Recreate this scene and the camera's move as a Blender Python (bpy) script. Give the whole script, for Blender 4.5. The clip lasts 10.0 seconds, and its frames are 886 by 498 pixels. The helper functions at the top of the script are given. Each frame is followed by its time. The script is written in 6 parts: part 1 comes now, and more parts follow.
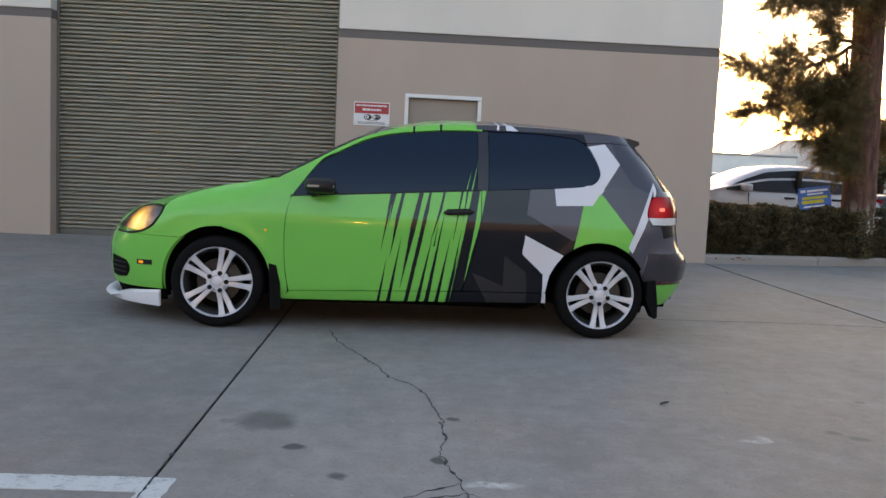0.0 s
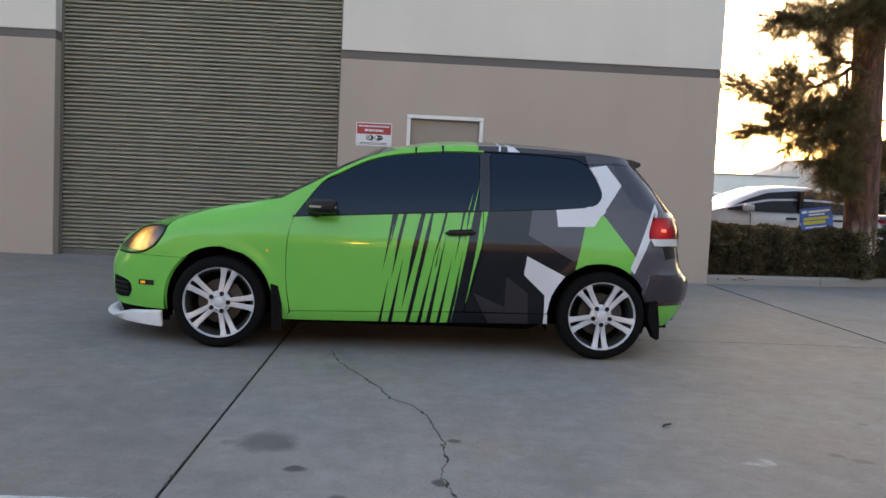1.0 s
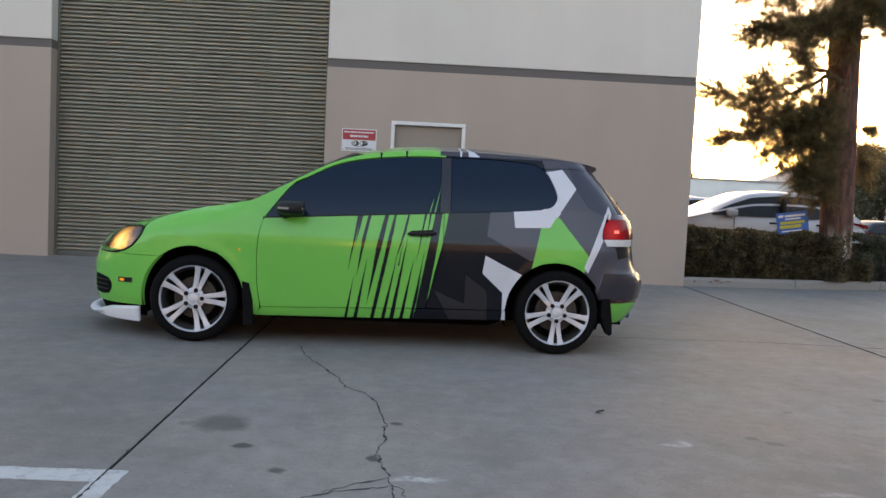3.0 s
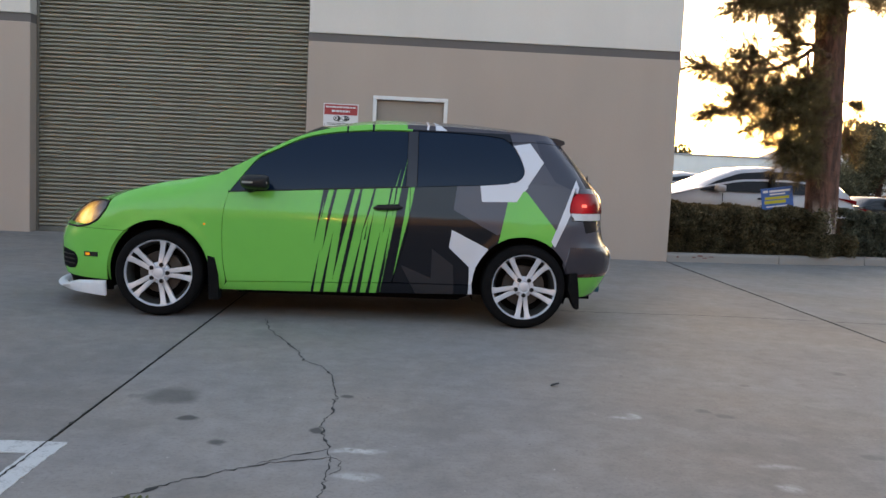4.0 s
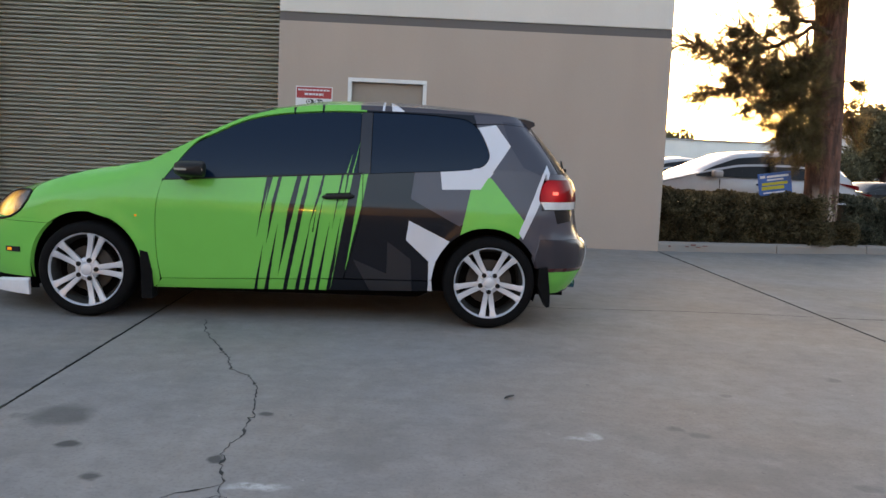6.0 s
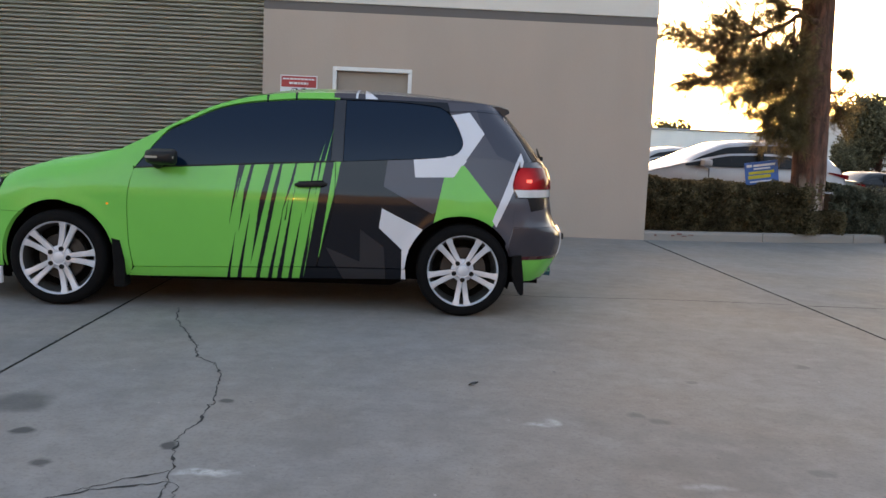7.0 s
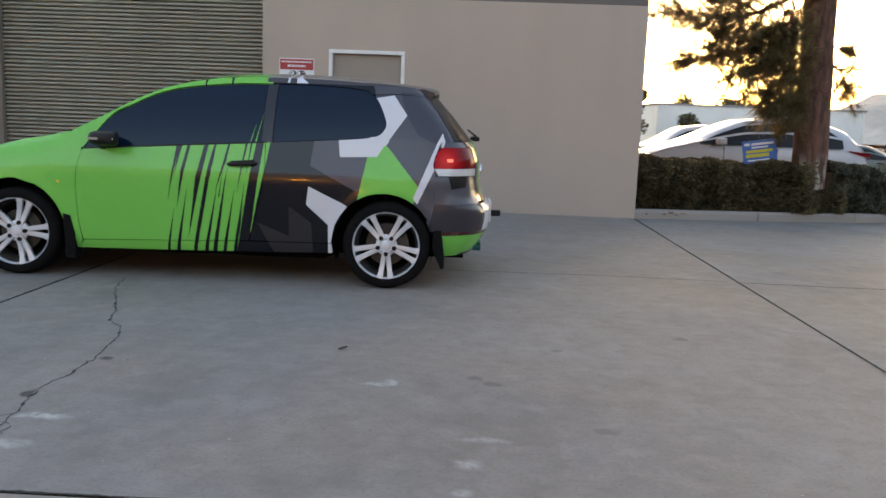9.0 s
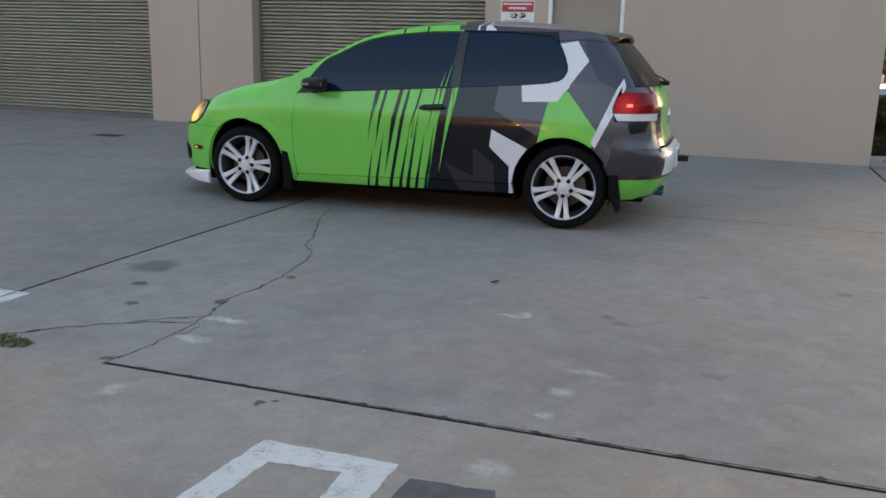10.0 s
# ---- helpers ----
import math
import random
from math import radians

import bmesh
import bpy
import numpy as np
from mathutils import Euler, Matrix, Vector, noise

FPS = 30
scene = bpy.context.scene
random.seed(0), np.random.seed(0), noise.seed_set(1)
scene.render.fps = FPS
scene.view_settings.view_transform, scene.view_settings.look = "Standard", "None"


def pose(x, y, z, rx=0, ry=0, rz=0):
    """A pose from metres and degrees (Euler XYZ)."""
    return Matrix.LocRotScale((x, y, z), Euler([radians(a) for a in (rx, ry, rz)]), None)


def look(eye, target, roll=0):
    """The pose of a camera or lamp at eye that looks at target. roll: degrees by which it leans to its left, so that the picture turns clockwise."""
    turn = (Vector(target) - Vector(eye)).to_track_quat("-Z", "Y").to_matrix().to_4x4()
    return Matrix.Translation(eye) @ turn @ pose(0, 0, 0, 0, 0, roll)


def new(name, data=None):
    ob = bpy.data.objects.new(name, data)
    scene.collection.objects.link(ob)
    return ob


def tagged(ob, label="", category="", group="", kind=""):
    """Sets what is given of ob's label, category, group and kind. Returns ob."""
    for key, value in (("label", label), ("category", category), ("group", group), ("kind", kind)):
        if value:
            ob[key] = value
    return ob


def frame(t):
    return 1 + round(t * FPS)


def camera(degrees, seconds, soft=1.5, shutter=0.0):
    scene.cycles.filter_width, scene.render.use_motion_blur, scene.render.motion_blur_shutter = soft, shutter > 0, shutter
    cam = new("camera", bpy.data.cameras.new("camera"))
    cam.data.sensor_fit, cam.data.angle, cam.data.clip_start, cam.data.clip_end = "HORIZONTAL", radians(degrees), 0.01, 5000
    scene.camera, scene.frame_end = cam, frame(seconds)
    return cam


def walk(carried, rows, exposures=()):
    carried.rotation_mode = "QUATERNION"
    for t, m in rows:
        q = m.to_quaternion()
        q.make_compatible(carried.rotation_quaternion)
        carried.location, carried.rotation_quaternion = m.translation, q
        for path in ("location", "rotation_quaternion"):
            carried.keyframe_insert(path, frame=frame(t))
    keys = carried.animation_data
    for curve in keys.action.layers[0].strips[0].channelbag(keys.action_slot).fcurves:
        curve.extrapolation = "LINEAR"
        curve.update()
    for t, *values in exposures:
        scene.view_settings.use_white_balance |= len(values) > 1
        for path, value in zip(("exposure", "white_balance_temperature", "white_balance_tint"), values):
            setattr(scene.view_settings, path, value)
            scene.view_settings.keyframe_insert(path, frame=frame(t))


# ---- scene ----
cam = camera(53.7, 10.0, soft=1.5, shutter=0.12)
PATH = [
    (0, (0.04, 0.011, 1.159), (0.212, 3.9884, 0.7665), 2.69),
    (0.2, (0.037, 0.01, 1.16), (0.2076, 3.9867, 0.7666), 2.71),
    (0.5, (0.033, 0.008, 1.162), (0.1982, 3.9895, 0.8181), 2.75),
    (0.7, (0.034, 0.01, 1.164), (0.1957, 3.9939, 0.8492), 2.74),
    (1, (0.04, 0.008, 1.166), (0.1997, 3.9929, 0.8627), 2.74),
    (1.2, (0.045, -0.004, 1.17), (0.1999, 3.9822, 0.8713), 2.76),
    (1.5, (0.06, -0.035, 1.176), (0.2129, 3.952, 0.8998), 2.80),
    (1.7, (0.078, -0.074, 1.175), (0.2285, 3.9139, 0.9066), 2.81),
    (2, (0.122, -0.141, 1.171), (0.2674, 3.8488, 0.918), 2.82),
    (3.3, (0.408, -0.381, 1.162), (0.5362, 3.6056, 0.8637), 2.83),
    (3.5, (0.454, -0.403, 1.16), (0.5851, 3.5815, 0.8396), 2.82),
    (3.7, (0.506, -0.394, 1.157), (0.6351, 3.5877, 0.795), 2.81),
    (4, (0.586, -0.324, 1.154), (0.7154, 3.6552, 0.7707), 2.78),
    (4.2, (0.632, -0.267, 1.154), (0.7611, 3.7112, 0.7565), 2.76),
    (4.5, (0.692, -0.164, 1.155), (0.822, 3.8064, 0.6908), 2.72),
    (4.7, (0.724, -0.096, 1.157), (0.8497, 3.8768, 0.7076), 2.69),
    (4.8, (0.737, -0.061, 1.158), (0.8644, 3.9151, 0.7376), 2.67),
    (5, (0.765, 0.012, 1.158), (0.8888, 3.9923, 0.7839), 2.65),
    (5.2, (0.793, 0.102, 1.157), (0.9165, 4.0764, 0.7269), 2.62),
    (5.5, (0.836, 0.206, 1.154), (0.9596, 4.1789, 0.7057), 2.59),
    (5.7, (0.865, 0.224, 1.152), (0.9832, 4.1986, 0.7168), 2.57),
    (6.8, (1.033, 0.235, 1.138), (1.1476, 4.2045, 0.6617), 2.46),
    (7, (1.073, 0.233, 1.136), (1.1958, 4.2013, 0.6522), 2.45),
    (7.2, (1.134, 0.225, 1.135), (1.2577, 4.1811, 0.5585), 2.47),
    (7.3, (1.174, 0.217, 1.135), (1.3002, 4.1651, 0.5066), 2.49),
    (7.5, (1.26, 0.196, 1.136), (1.3891, 4.1393, 0.4752), 2.52),
    (7.7, (1.352, 0.17, 1.137), (1.4812, 4.1183, 0.5077), 2.52),
    (7.8, (1.401, 0.155, 1.139), (1.5246, 4.1055, 0.5237), 2.51),
    (8, (1.504, 0.122, 1.143), (1.6254, 4.0787, 0.5666), 2.48),
    (8.2, (1.615, 0.087, 1.15), (1.7365, 4.0449, 0.5819), 2.45),
    (8.3, (1.673, 0.069, 1.154), (1.787, 4.0262, 0.5837), 2.43),
    (8.5, (1.788, 0.03, 1.163), (1.903, 3.9906, 0.6179), 2.38),
    (8.7, (1.901, -0.012, 1.176), (2.0126, 3.9487, 0.6302), 2.32),
    (8.8, (1.957, -0.034, 1.182), (1.9997, 3.9262, 0.6224), 2.29),
    (9, (2.07, -0.077, 1.196), (1.8783, 3.8739, 0.6035), 2.20),
    (9.1, (2.125, -0.098, 1.203), (1.8201, 3.8423, 0.5859), 2.15),
    (9.2, (2.18, -0.119, 1.209), (1.7527, 3.8079, 0.5764), 2.10),
    (9.3, (2.235, -0.139, 1.215), (1.6892, 3.7716, 0.5754), 2.03),
    (9.4, (2.29, -0.159, 1.222), (1.6306, 3.732, 0.5716), 1.97),
    (9.5, (2.347, -0.18, 1.229), (1.5727, 3.6884, 0.5663), 1.91),
    (9.6, (2.404, -0.2, 1.239), (1.5312, 3.6414, 0.5435), 1.84),
    (9.7, (2.463, -0.22, 1.249), (1.4587, 3.5765, 0.4875), 1.77),
    (9.8, (2.522, -0.24, 1.259), (1.4178, 3.5186, 0.4496), 1.69),
    (10, (2.64, -0.28, 1.281), (1.354, 3.398, 0.375), 1.55),
]
walk(cam, [(t, look(eye, target, roll)) for t, eye, target, roll in PATH], exposures=((0.0, 2.63, 8900, 24), (5.5, 2.65, 8900, 24), (8.6, 2.66, 9000, 24), (9.4, 2.62, 8900, 21), (10.0, 2.65, 8800, 20)))

# ---- world and sun ----
SUN_YAW, SUN_UP = 16.3, 7.0          # degrees to the right of +y, and above the horizon
world = bpy.data.worlds.new("dusk")
world.use_nodes = True
scene.world = world
wn, wl = world.node_tree.nodes, world.node_tree.links
sky = wn.new("ShaderNodeTexSky")
sky.sky_type = "NISHITA"
sky.sun_disc = False
sky.sun_elevation = radians(SUN_UP)
sky.sun_rotation = radians(SUN_YAW)
sky.altitude, sky.air_density, sky.dust_density, sky.ozone_density = 20.0, 1.0, 1.0, 1.8
wn["Background"].inputs["Strength"].default_value = 0.15
wl.new(sky.outputs["Color"], wn["Background"].inputs["Color"])
sun_data = bpy.data.lights.new("sun", "SUN")
sun_data.energy, sun_data.angle, sun_data.color = 0.04, radians(10), (1.0, 0.72, 0.42)
sun = new("sun", sun_data)
sun.matrix_world = look((math.sin(radians(SUN_YAW)) * 50, math.cos(radians(SUN_YAW)) * 50, math.tan(radians(SUN_UP)) * 50), (0, 0, 0))


# ---- materials ----
class Mat:
    """A node material and short ways to add nodes to it."""

    def __init__(self, name):
        self.m = bpy.data.materials.new(name)
        self.m.use_nodes = True
        self.n, self.l = self.m.node_tree.nodes, self.m.node_tree.links
        self.bsdf = self.n["Principled BSDF"]
        self.tc = self.n.new("ShaderNodeTexCoord")

    def put(self, socket, value):
        if isinstance(value, bpy.types.NodeSocket):
            self.l.new(value, socket)
        else:
            socket.default_value = value

    def set(self, **values):
        for key, value in values.items():
            if key.endswith("color") and not isinstance(value, bpy.types.NodeSocket) and len(value) == 3:
                value = (*value, 1)
            self.put(self.bsdf.inputs[key.replace("_", " ").title().replace("Ior", "IOR")], value)
        return self

    def noise(self, scale, detail=4.0, rough=0.55, where=None, stretch=None):
        vec = where or self.tc.outputs["Object"]
        if stretch:
            mp = self.n.new("ShaderNodeMapping")
            mp.inputs["Scale"].default_value = stretch
            self.l.new(vec, mp.inputs["Vector"])
            vec = mp.outputs["Vector"]
        t = self.n.new("ShaderNodeTexNoise")
        t.inputs["Scale"].default_value, t.inputs["Detail"].default_value, t.inputs["Roughness"].default_value = scale, detail, rough
        self.l.new(vec, t.inputs["Vector"])
        return t.outputs["Fac"]

    def math(self, op, a, b=0.0, c=0.0):
        t = self.n.new("ShaderNodeMath")
        t.operation = op
        for s, v in zip(t.inputs, (a, b, c)):
            self.put(s, v)
        return t.outputs[0]

    def ramp(self, fac, stops):
        t = self.n.new("ShaderNodeValToRGB")
        while len(t.color_ramp.elements) < len(stops):
            t.color_ramp.elements.new(0.5)
        for e, (p, col) in zip(t.color_ramp.elements, stops):
            e.position = p
            e.color = (*col, 1) if not isinstance(col, (int, float)) else (col, col, col, 1)
        self.put(t.inputs[0], fac)
        return t.outputs["Color"]

    def mix(self, fac, a, b, kind="MIX"):
        t = self.n.new("ShaderNodeMix")
        t.data_type, t.blend_type = "RGBA", kind
        self.put(t.inputs[0], fac)
        for s, v in ((t.inputs[6], a), (t.inputs[7], b)):
            self.put(s, (*v, 1) if isinstance(v, tuple) and len(v) == 3 else v)
        return t.outputs[2]

    def bump(self, height, strength=0.3, distance=0.01):
        t = self.n.new("ShaderNodeBump")
        t.inputs["Strength"].default_value, t.inputs["Distance"].default_value = strength, distance
        self.l.new(height, t.inputs["Height"])
        self.l.new(t.outputs[0], self.bsdf.inputs["Normal"])
        return self

    def xyz(self, vec=None):
        t = self.n.new("ShaderNodeSeparateXYZ")
        self.l.new(vec or self.tc.outputs["Object"], t.inputs[0])
        return t.outputs

    def rnd(self):
        return self.n.new("ShaderNodeObjectInfo").outputs["Random"]

    def island(self):
        return self.n.new("ShaderNodeNewGeometry").outputs["Random Per Island"]


def plain(name, color, rough=0.5, metal=0.0, vary=0.12, scale=6.0, bump=0.0, bump_scale=60.0, **more):
    """A painted, plastic or metal surface with slight mottling at two scales."""
    m = Mat(name)
    f1, f2 = m.noise(scale, 5), m.noise(scale * 9, 3)
    f = m.math("ADD", m.math("MULTIPLY", f1, 0.65), m.math("MULTIPLY", f2, 0.35))
    lo, hi = tuple(v * (1 - vary) for v in color), tuple(min(1, v * (1 + vary)) for v in color)
    m.set(base_color=m.ramp(f, ((0.3, lo), (0.7, hi))), roughness=m.math("MULTIPLY_ADD", f1, 0.16, rough - 0.08), metallic=metal, **more)
    if bump:
        m.bump(m.noise(bump_scale, 4), bump, 0.004)
    return m.m


def stucco(name, color):
    """Painted tilt-up concrete: faint vertical streaks, blotches and fine grain."""
    m = Mat(name)
    blot = m.noise(0.6, 4)
    streak = m.noise(0.8, 3, stretch=(2.0, 2.0, 0.4))
    grain = m.noise(70, 3)
    f = m.math("ADD", m.math("MULTIPLY", blot, 0.5), m.math("MULTIPLY", streak, 0.5))
    col = m.ramp(f, ((0.3, tuple(v * 0.94 for v in color)), (0.7, tuple(min(1, v * 1.05) for v in color))))
    col = m.mix(m.math("MULTIPLY", grain, 0.12), col, tuple(v * 0.6 for v in color))
    m.set(base_color=col, roughness=0.85)
    m.bump(m.math("ADD", m.noise(45, 4), m.math("MULTIPLY", m.noise(6, 2), 0.6)), 0.25, 0.006)
    return m.m


WALL_TAN = stucco("tan_wall_paint", (0.435, 0.345, 0.293))
WALL_LIGHT = stucco("light_grey_wall_paint", (0.675, 0.615, 0.565))
# wall colour darkened to hold the shade of the recessed band
WALL_BAND = stucco("dark_band_shade", (0.14, 0.12, 0.115))
SHUTTER = plain("olive_grey_shutter_paint", (0.50, 0.468, 0.382), 0.5, 0.0, 0.10, 1.2)
# olive rail colour with the door jamb's shadow painted in
RAIL_SHADE = plain("olive_rail_shade", (0.13, 0.118, 0.098), 0.55, 0.0, 0.1, 3)
GUIDE = plain("grey_guide_metal", (0.12, 0.115, 0.10), 0.5, 0.0)
WHITE_TRIM = plain("white_frame_paint", (0.70, 0.69, 0.68), 0.5)
DOOR_TAN = plain("tan_door_paint", (0.28, 0.23, 0.195), 0.5, vary=0.06)
BLACK = plain("black_plastic", (0.009, 0.009, 0.010), 0.5, vary=0.3, scale=30, specular_ior_level=0.3)
FOG_BLACK = plain("matt_black_plastic", (0.006, 0.006, 0.007), 0.8, vary=0.3, scale=30, specular_ior_level=0.1)
VOID = plain("dark_underside", (0.005, 0.005, 0.005), 0.95, vary=0.3, specular_ior_level=0.05)
RUBBER = plain("tyre_rubber", (0.0065, 0.0065, 0.007), 0.9, vary=0.35, scale=22, bump=0.2, specular_ior_level=0.12)
ALLOY = plain("silver_wheel_paint", (0.62, 0.65, 0.70), 0.42, 0.35, 0.08, 14)
ALLOY_DARK = plain("dark_grey_metal", (0.06, 0.058, 0.055), 0.5, 0.5, 0.3, 12)
DISC = plain("brake_disc_steel", (0.05, 0.047, 0.045), 0.5, 0.5, 0.15, 25)
CHROME = plain("chrome", (0.75, 0.75, 0.76), 0.1, 1.0, 0.03)
STEEL_BLUE = plain("burnt_blue_steel", (0.06, 0.24, 0.34), 0.22, 0.9, 0.4, 30)
SIGN_WHITE = plain("sign_white", (0.68, 0.68, 0.70), 0.45, vary=0.05)
SIGN_RED = plain("sign_red", (0.42, 0.035, 0.04), 0.45, vary=0.1)
SIGN_BLUE = plain("sign_blue", (0.02, 0.11, 0.36), 0.45, vary=0.15)
SIGN_YELLOW = plain("sign_yellow", (0.5, 0.42, 0.03), 0.45, vary=0.15)
INK = plain("sign_ink", (0.03, 0.03, 0.035), 0.5)
CAR_WHITE = plain("white_car_paint", (0.52, 0.55, 0.60), 0.25, vary=0.04, coat_weight=0.5)
CAR_SILVER = plain("silver_car_paint", (0.5, 0.5, 0.5), 0.3, 0.3, 0.04, coat_weight=0.6)
CAR_DARK = plain("dark_car_paint", (0.010, 0.011, 0.014), 0.3, vary=0.1, coat_weight=0.2, specular_ior_level=0.3)
CAR_GREEN_GREY = plain("grey_green_car_paint", (0.13, 0.15, 0.14), 0.3, 0.2, 0.08, coat_weight=0.4)
CAR_MAROON = plain("maroon_car_paint", (0.08, 0.012, 0.014), 0.25, vary=0.1, coat_weight=0.6)
CLEAR_LENS = plain("pale_lamp_lens", (0.6, 0.6, 0.6), 0.12, vary=0.1, scale=25, coat_weight=0.8)
STRIP = plain("smoked_indicator_lens", (0.30, 0.30, 0.27), 0.3, vary=0.1, scale=25)
SOIL = plain("planter_soil", (0.06, 0.045, 0.03), 0.95, vary=0.4, scale=14, bump=0.6, bump_scale=40)
FLAKE = plain("faded_red_paint", (0.20, 0.085, 0.075), 0.8, vary=0.3, scale=30)
CURB = stucco("curb_concrete", (0.30, 0.268, 0.245))
FAR_WALL = stucco("far_building_wall", (0.80, 0.76, 0.74))
FAR_WALL_GREY = stucco("far_grey_building_wall", (0.32, 0.32, 0.34))
FAR_DARK = plain("far_window_glass", (0.02, 0.022, 0.025), 0.25, specular_ior_level=0.25)
# scrub colour lightened to carry the distance haze
HILL = plain("hazed_hill_scrub", (0.40, 0.36, 0.33), 0.95, vary=0.30, scale=0.06)


def red_lens():
    """Ribbed red lamp lens with the parking light on behind it."""
    m = Mat("red_lamp_lens")
    rib = m.noise(40, 2, stretch=(1, 1, 0.15))
    f = m.noise(6, 3)
    d = m.n.new("ShaderNodeVectorMath")
    d.operation = "DISTANCE"
    m.l.new(m.tc.outputs["Object"], d.inputs[0])
    d.inputs[1].default_value = (3.0, -0.83, 0.915)
    m.set(base_color=m.ramp(f, ((0.35, (0.06, 0.001, 0.003)), (0.65, (0.15, 0.002, 0.006)))), roughness=0.12, specular_ior_level=0.14,
          emission_color=m.ramp(d.outputs["Value"], ((0.010, (1.0, 0.62, 0.55)), (0.028, (0.9, 0.08, 0.09)), (0.085, (0.45, 0.012, 0.02)), (0.16, (0.06, 0.002, 0.003)))), emission_strength=0.07)
    m.bump(rib, 0.15, 0.003)
    return m.m


RED_LENS = red_lens()


def tinted_glass():
    m = Mat("tinted_glass")
    m.set(base_color=(0.002, 0.013, 0.032), roughness=0.03, ior=1.5, specular_ior_level=0.27)
    return m.m


GLASS = tinted_glass()
PILLAR = plain("pillar_film", (0.026, 0.029, 0.037), 0.3, vary=0.08, scale=8, specular_ior_level=0.4)
DUSTY_GLASS = plain("dusty_dark_glass", (0.014, 0.014, 0.016), 0.3, vary=0.3, scale=8, specular_ior_level=0.05)


def lens_glass():
    m = Mat("clear_lens_glass")
    m.set(base_color=(0.95, 0.95, 0.93), roughness=0.02, transmission_weight=1.0, ior=1.3)
    return m.m


LENS = lens_glass()


def lamp_amber():
    """Lit turn-signal bowl: amber light strongest at the bulb."""
    m = Mat("lit_amber_lamp")
    d = m.n.new("ShaderNodeVectorMath")
    d.operation = "DISTANCE"
    m.l.new(m.tc.outputs["Object"], d.inputs[0])
    d.inputs[1].default_value = (-0.575, -0.655, 0.685)
    fac = m.math("ADD", m.math("MULTIPLY_ADD", m.noise(34, 4, 0.7, None, (1, 1, 0.45)), 0.16, -0.065), d.outputs["Value"])
    glow = m.ramp(fac, ((0.030, (1.0, 0.96, 0.45)), (0.070, (0.95, 0.72, 0.16)), (0.11, (0.50, 0.30, 0.06)), (0.150, (0.12, 0.055, 0.018)), (0.185, (0.008, 0.010, 0.012))))
    m.set(base_color=(0.10, 0.10, 0.11), roughness=0.2, metallic=0.6, emission_color=glow, emission_strength=0.2)
    return m.m


LAMP_AMBER = lamp_amber()


def amber_spot():
    m = Mat("lit_amber_marker")
    m.set(base_color=(0.4, 0.12, 0.01), roughness=0.2, emission_color=(1.0, 0.45, 0.04), emission_strength=0.09)
    return m.m


MARKER = amber_spot()


def lit_amber_panel():
    m = Mat("lit_amber_panel")
    m.set(base_color=(0.4, 0.2, 0.05), roughness=0.4, emission_color=(1.0, 0.45, 0.06), emission_strength=50.0)
    return m.m


def lit_red():
    m = Mat("lit_red_lens")
    m.set(base_color=(0.5, 0.06, 0.05), roughness=0.3, emission_color=(1.0, 0.16, 0.12), emission_strength=0.30)
    return m.m


LIT_RED = lit_red()
AMBER_PANEL = lit_amber_panel()


# ---- the vinyl wrap: flat colour fields in the plane of the car's side (x along the car, z up) ----
GREEN, BLACKISH, MID, DARKMID, SLATE, DUSK, WRAP_WHITE = (
    (0.121, 0.55, 0.097), (0.005, 0.0065, 0.011), (0.078, 0.078, 0.098), (0.064, 0.060, 0.072), (0.050, 0.055, 0.076), (0.028, 0.027, 0.031), (0.66, 0.69, 0.75))
# torn slashes that hang from the window line: convex outlines of (x, z)
SLASHES_HANGING = (
    ((1.127, 0.97), (1.153, 0.97), (1.069, 0.548)), ((1.149, 0.97), (1.169, 0.97), (1.109, 0.705)), ((1.204, 0.97), (1.224, 0.97), (1.188, 0.79), (1.164, 0.79)),
    ((1.164, 0.79), (1.188, 0.79), (1.130, 0.505)), ((1.319, 0.97), (1.347, 0.97), (1.301, 0.733), (1.264, 0.733)), ((1.264, 0.733), (1.301, 0.733), (1.207, 0.300)),
    ((1.386, 0.97), (1.400, 0.97), (1.377, 0.818), (1.350, 0.818)), ((1.481, 0.98), (1.494, 0.98), (1.471, 0.852), (1.452, 0.852)), ((1.452, 0.852), (1.471, 0.852), (1.397, 0.625)),
    ((1.598, 0.98), (1.614, 0.98), (1.545, 0.618)), ((1.632, 0.98), (1.646, 0.98), (1.610, 0.758)))
# and those that rise from the sill
SLASHES_RISING = (
    ((1.053, 0.20), (1.074, 0.20), (1.113, 0.520)), ((1.117, 0.20), (1.145, 0.20), (1.205, 0.660)), ((1.350, 0.820), (1.377, 0.820), (1.262, 0.20), (1.235, 0.20)),
    ((1.370, 0.20), (1.403, 0.20), (1.488, 0.842)), ((1.311, 0.20), (1.340, 0.20), (1.415, 0.690)), ((1.440, 0.20), (1.468, 0.20), (1.533, 0.675)),
    ((1.514, 0.20), (1.541, 0.20), (1.606, 0.728)), ((1.553, 0.34), (1.562, 0.34), (1.600, 0.60)), ((1.420, 0.60), (1.428, 0.60), (1.452, 0.79)))
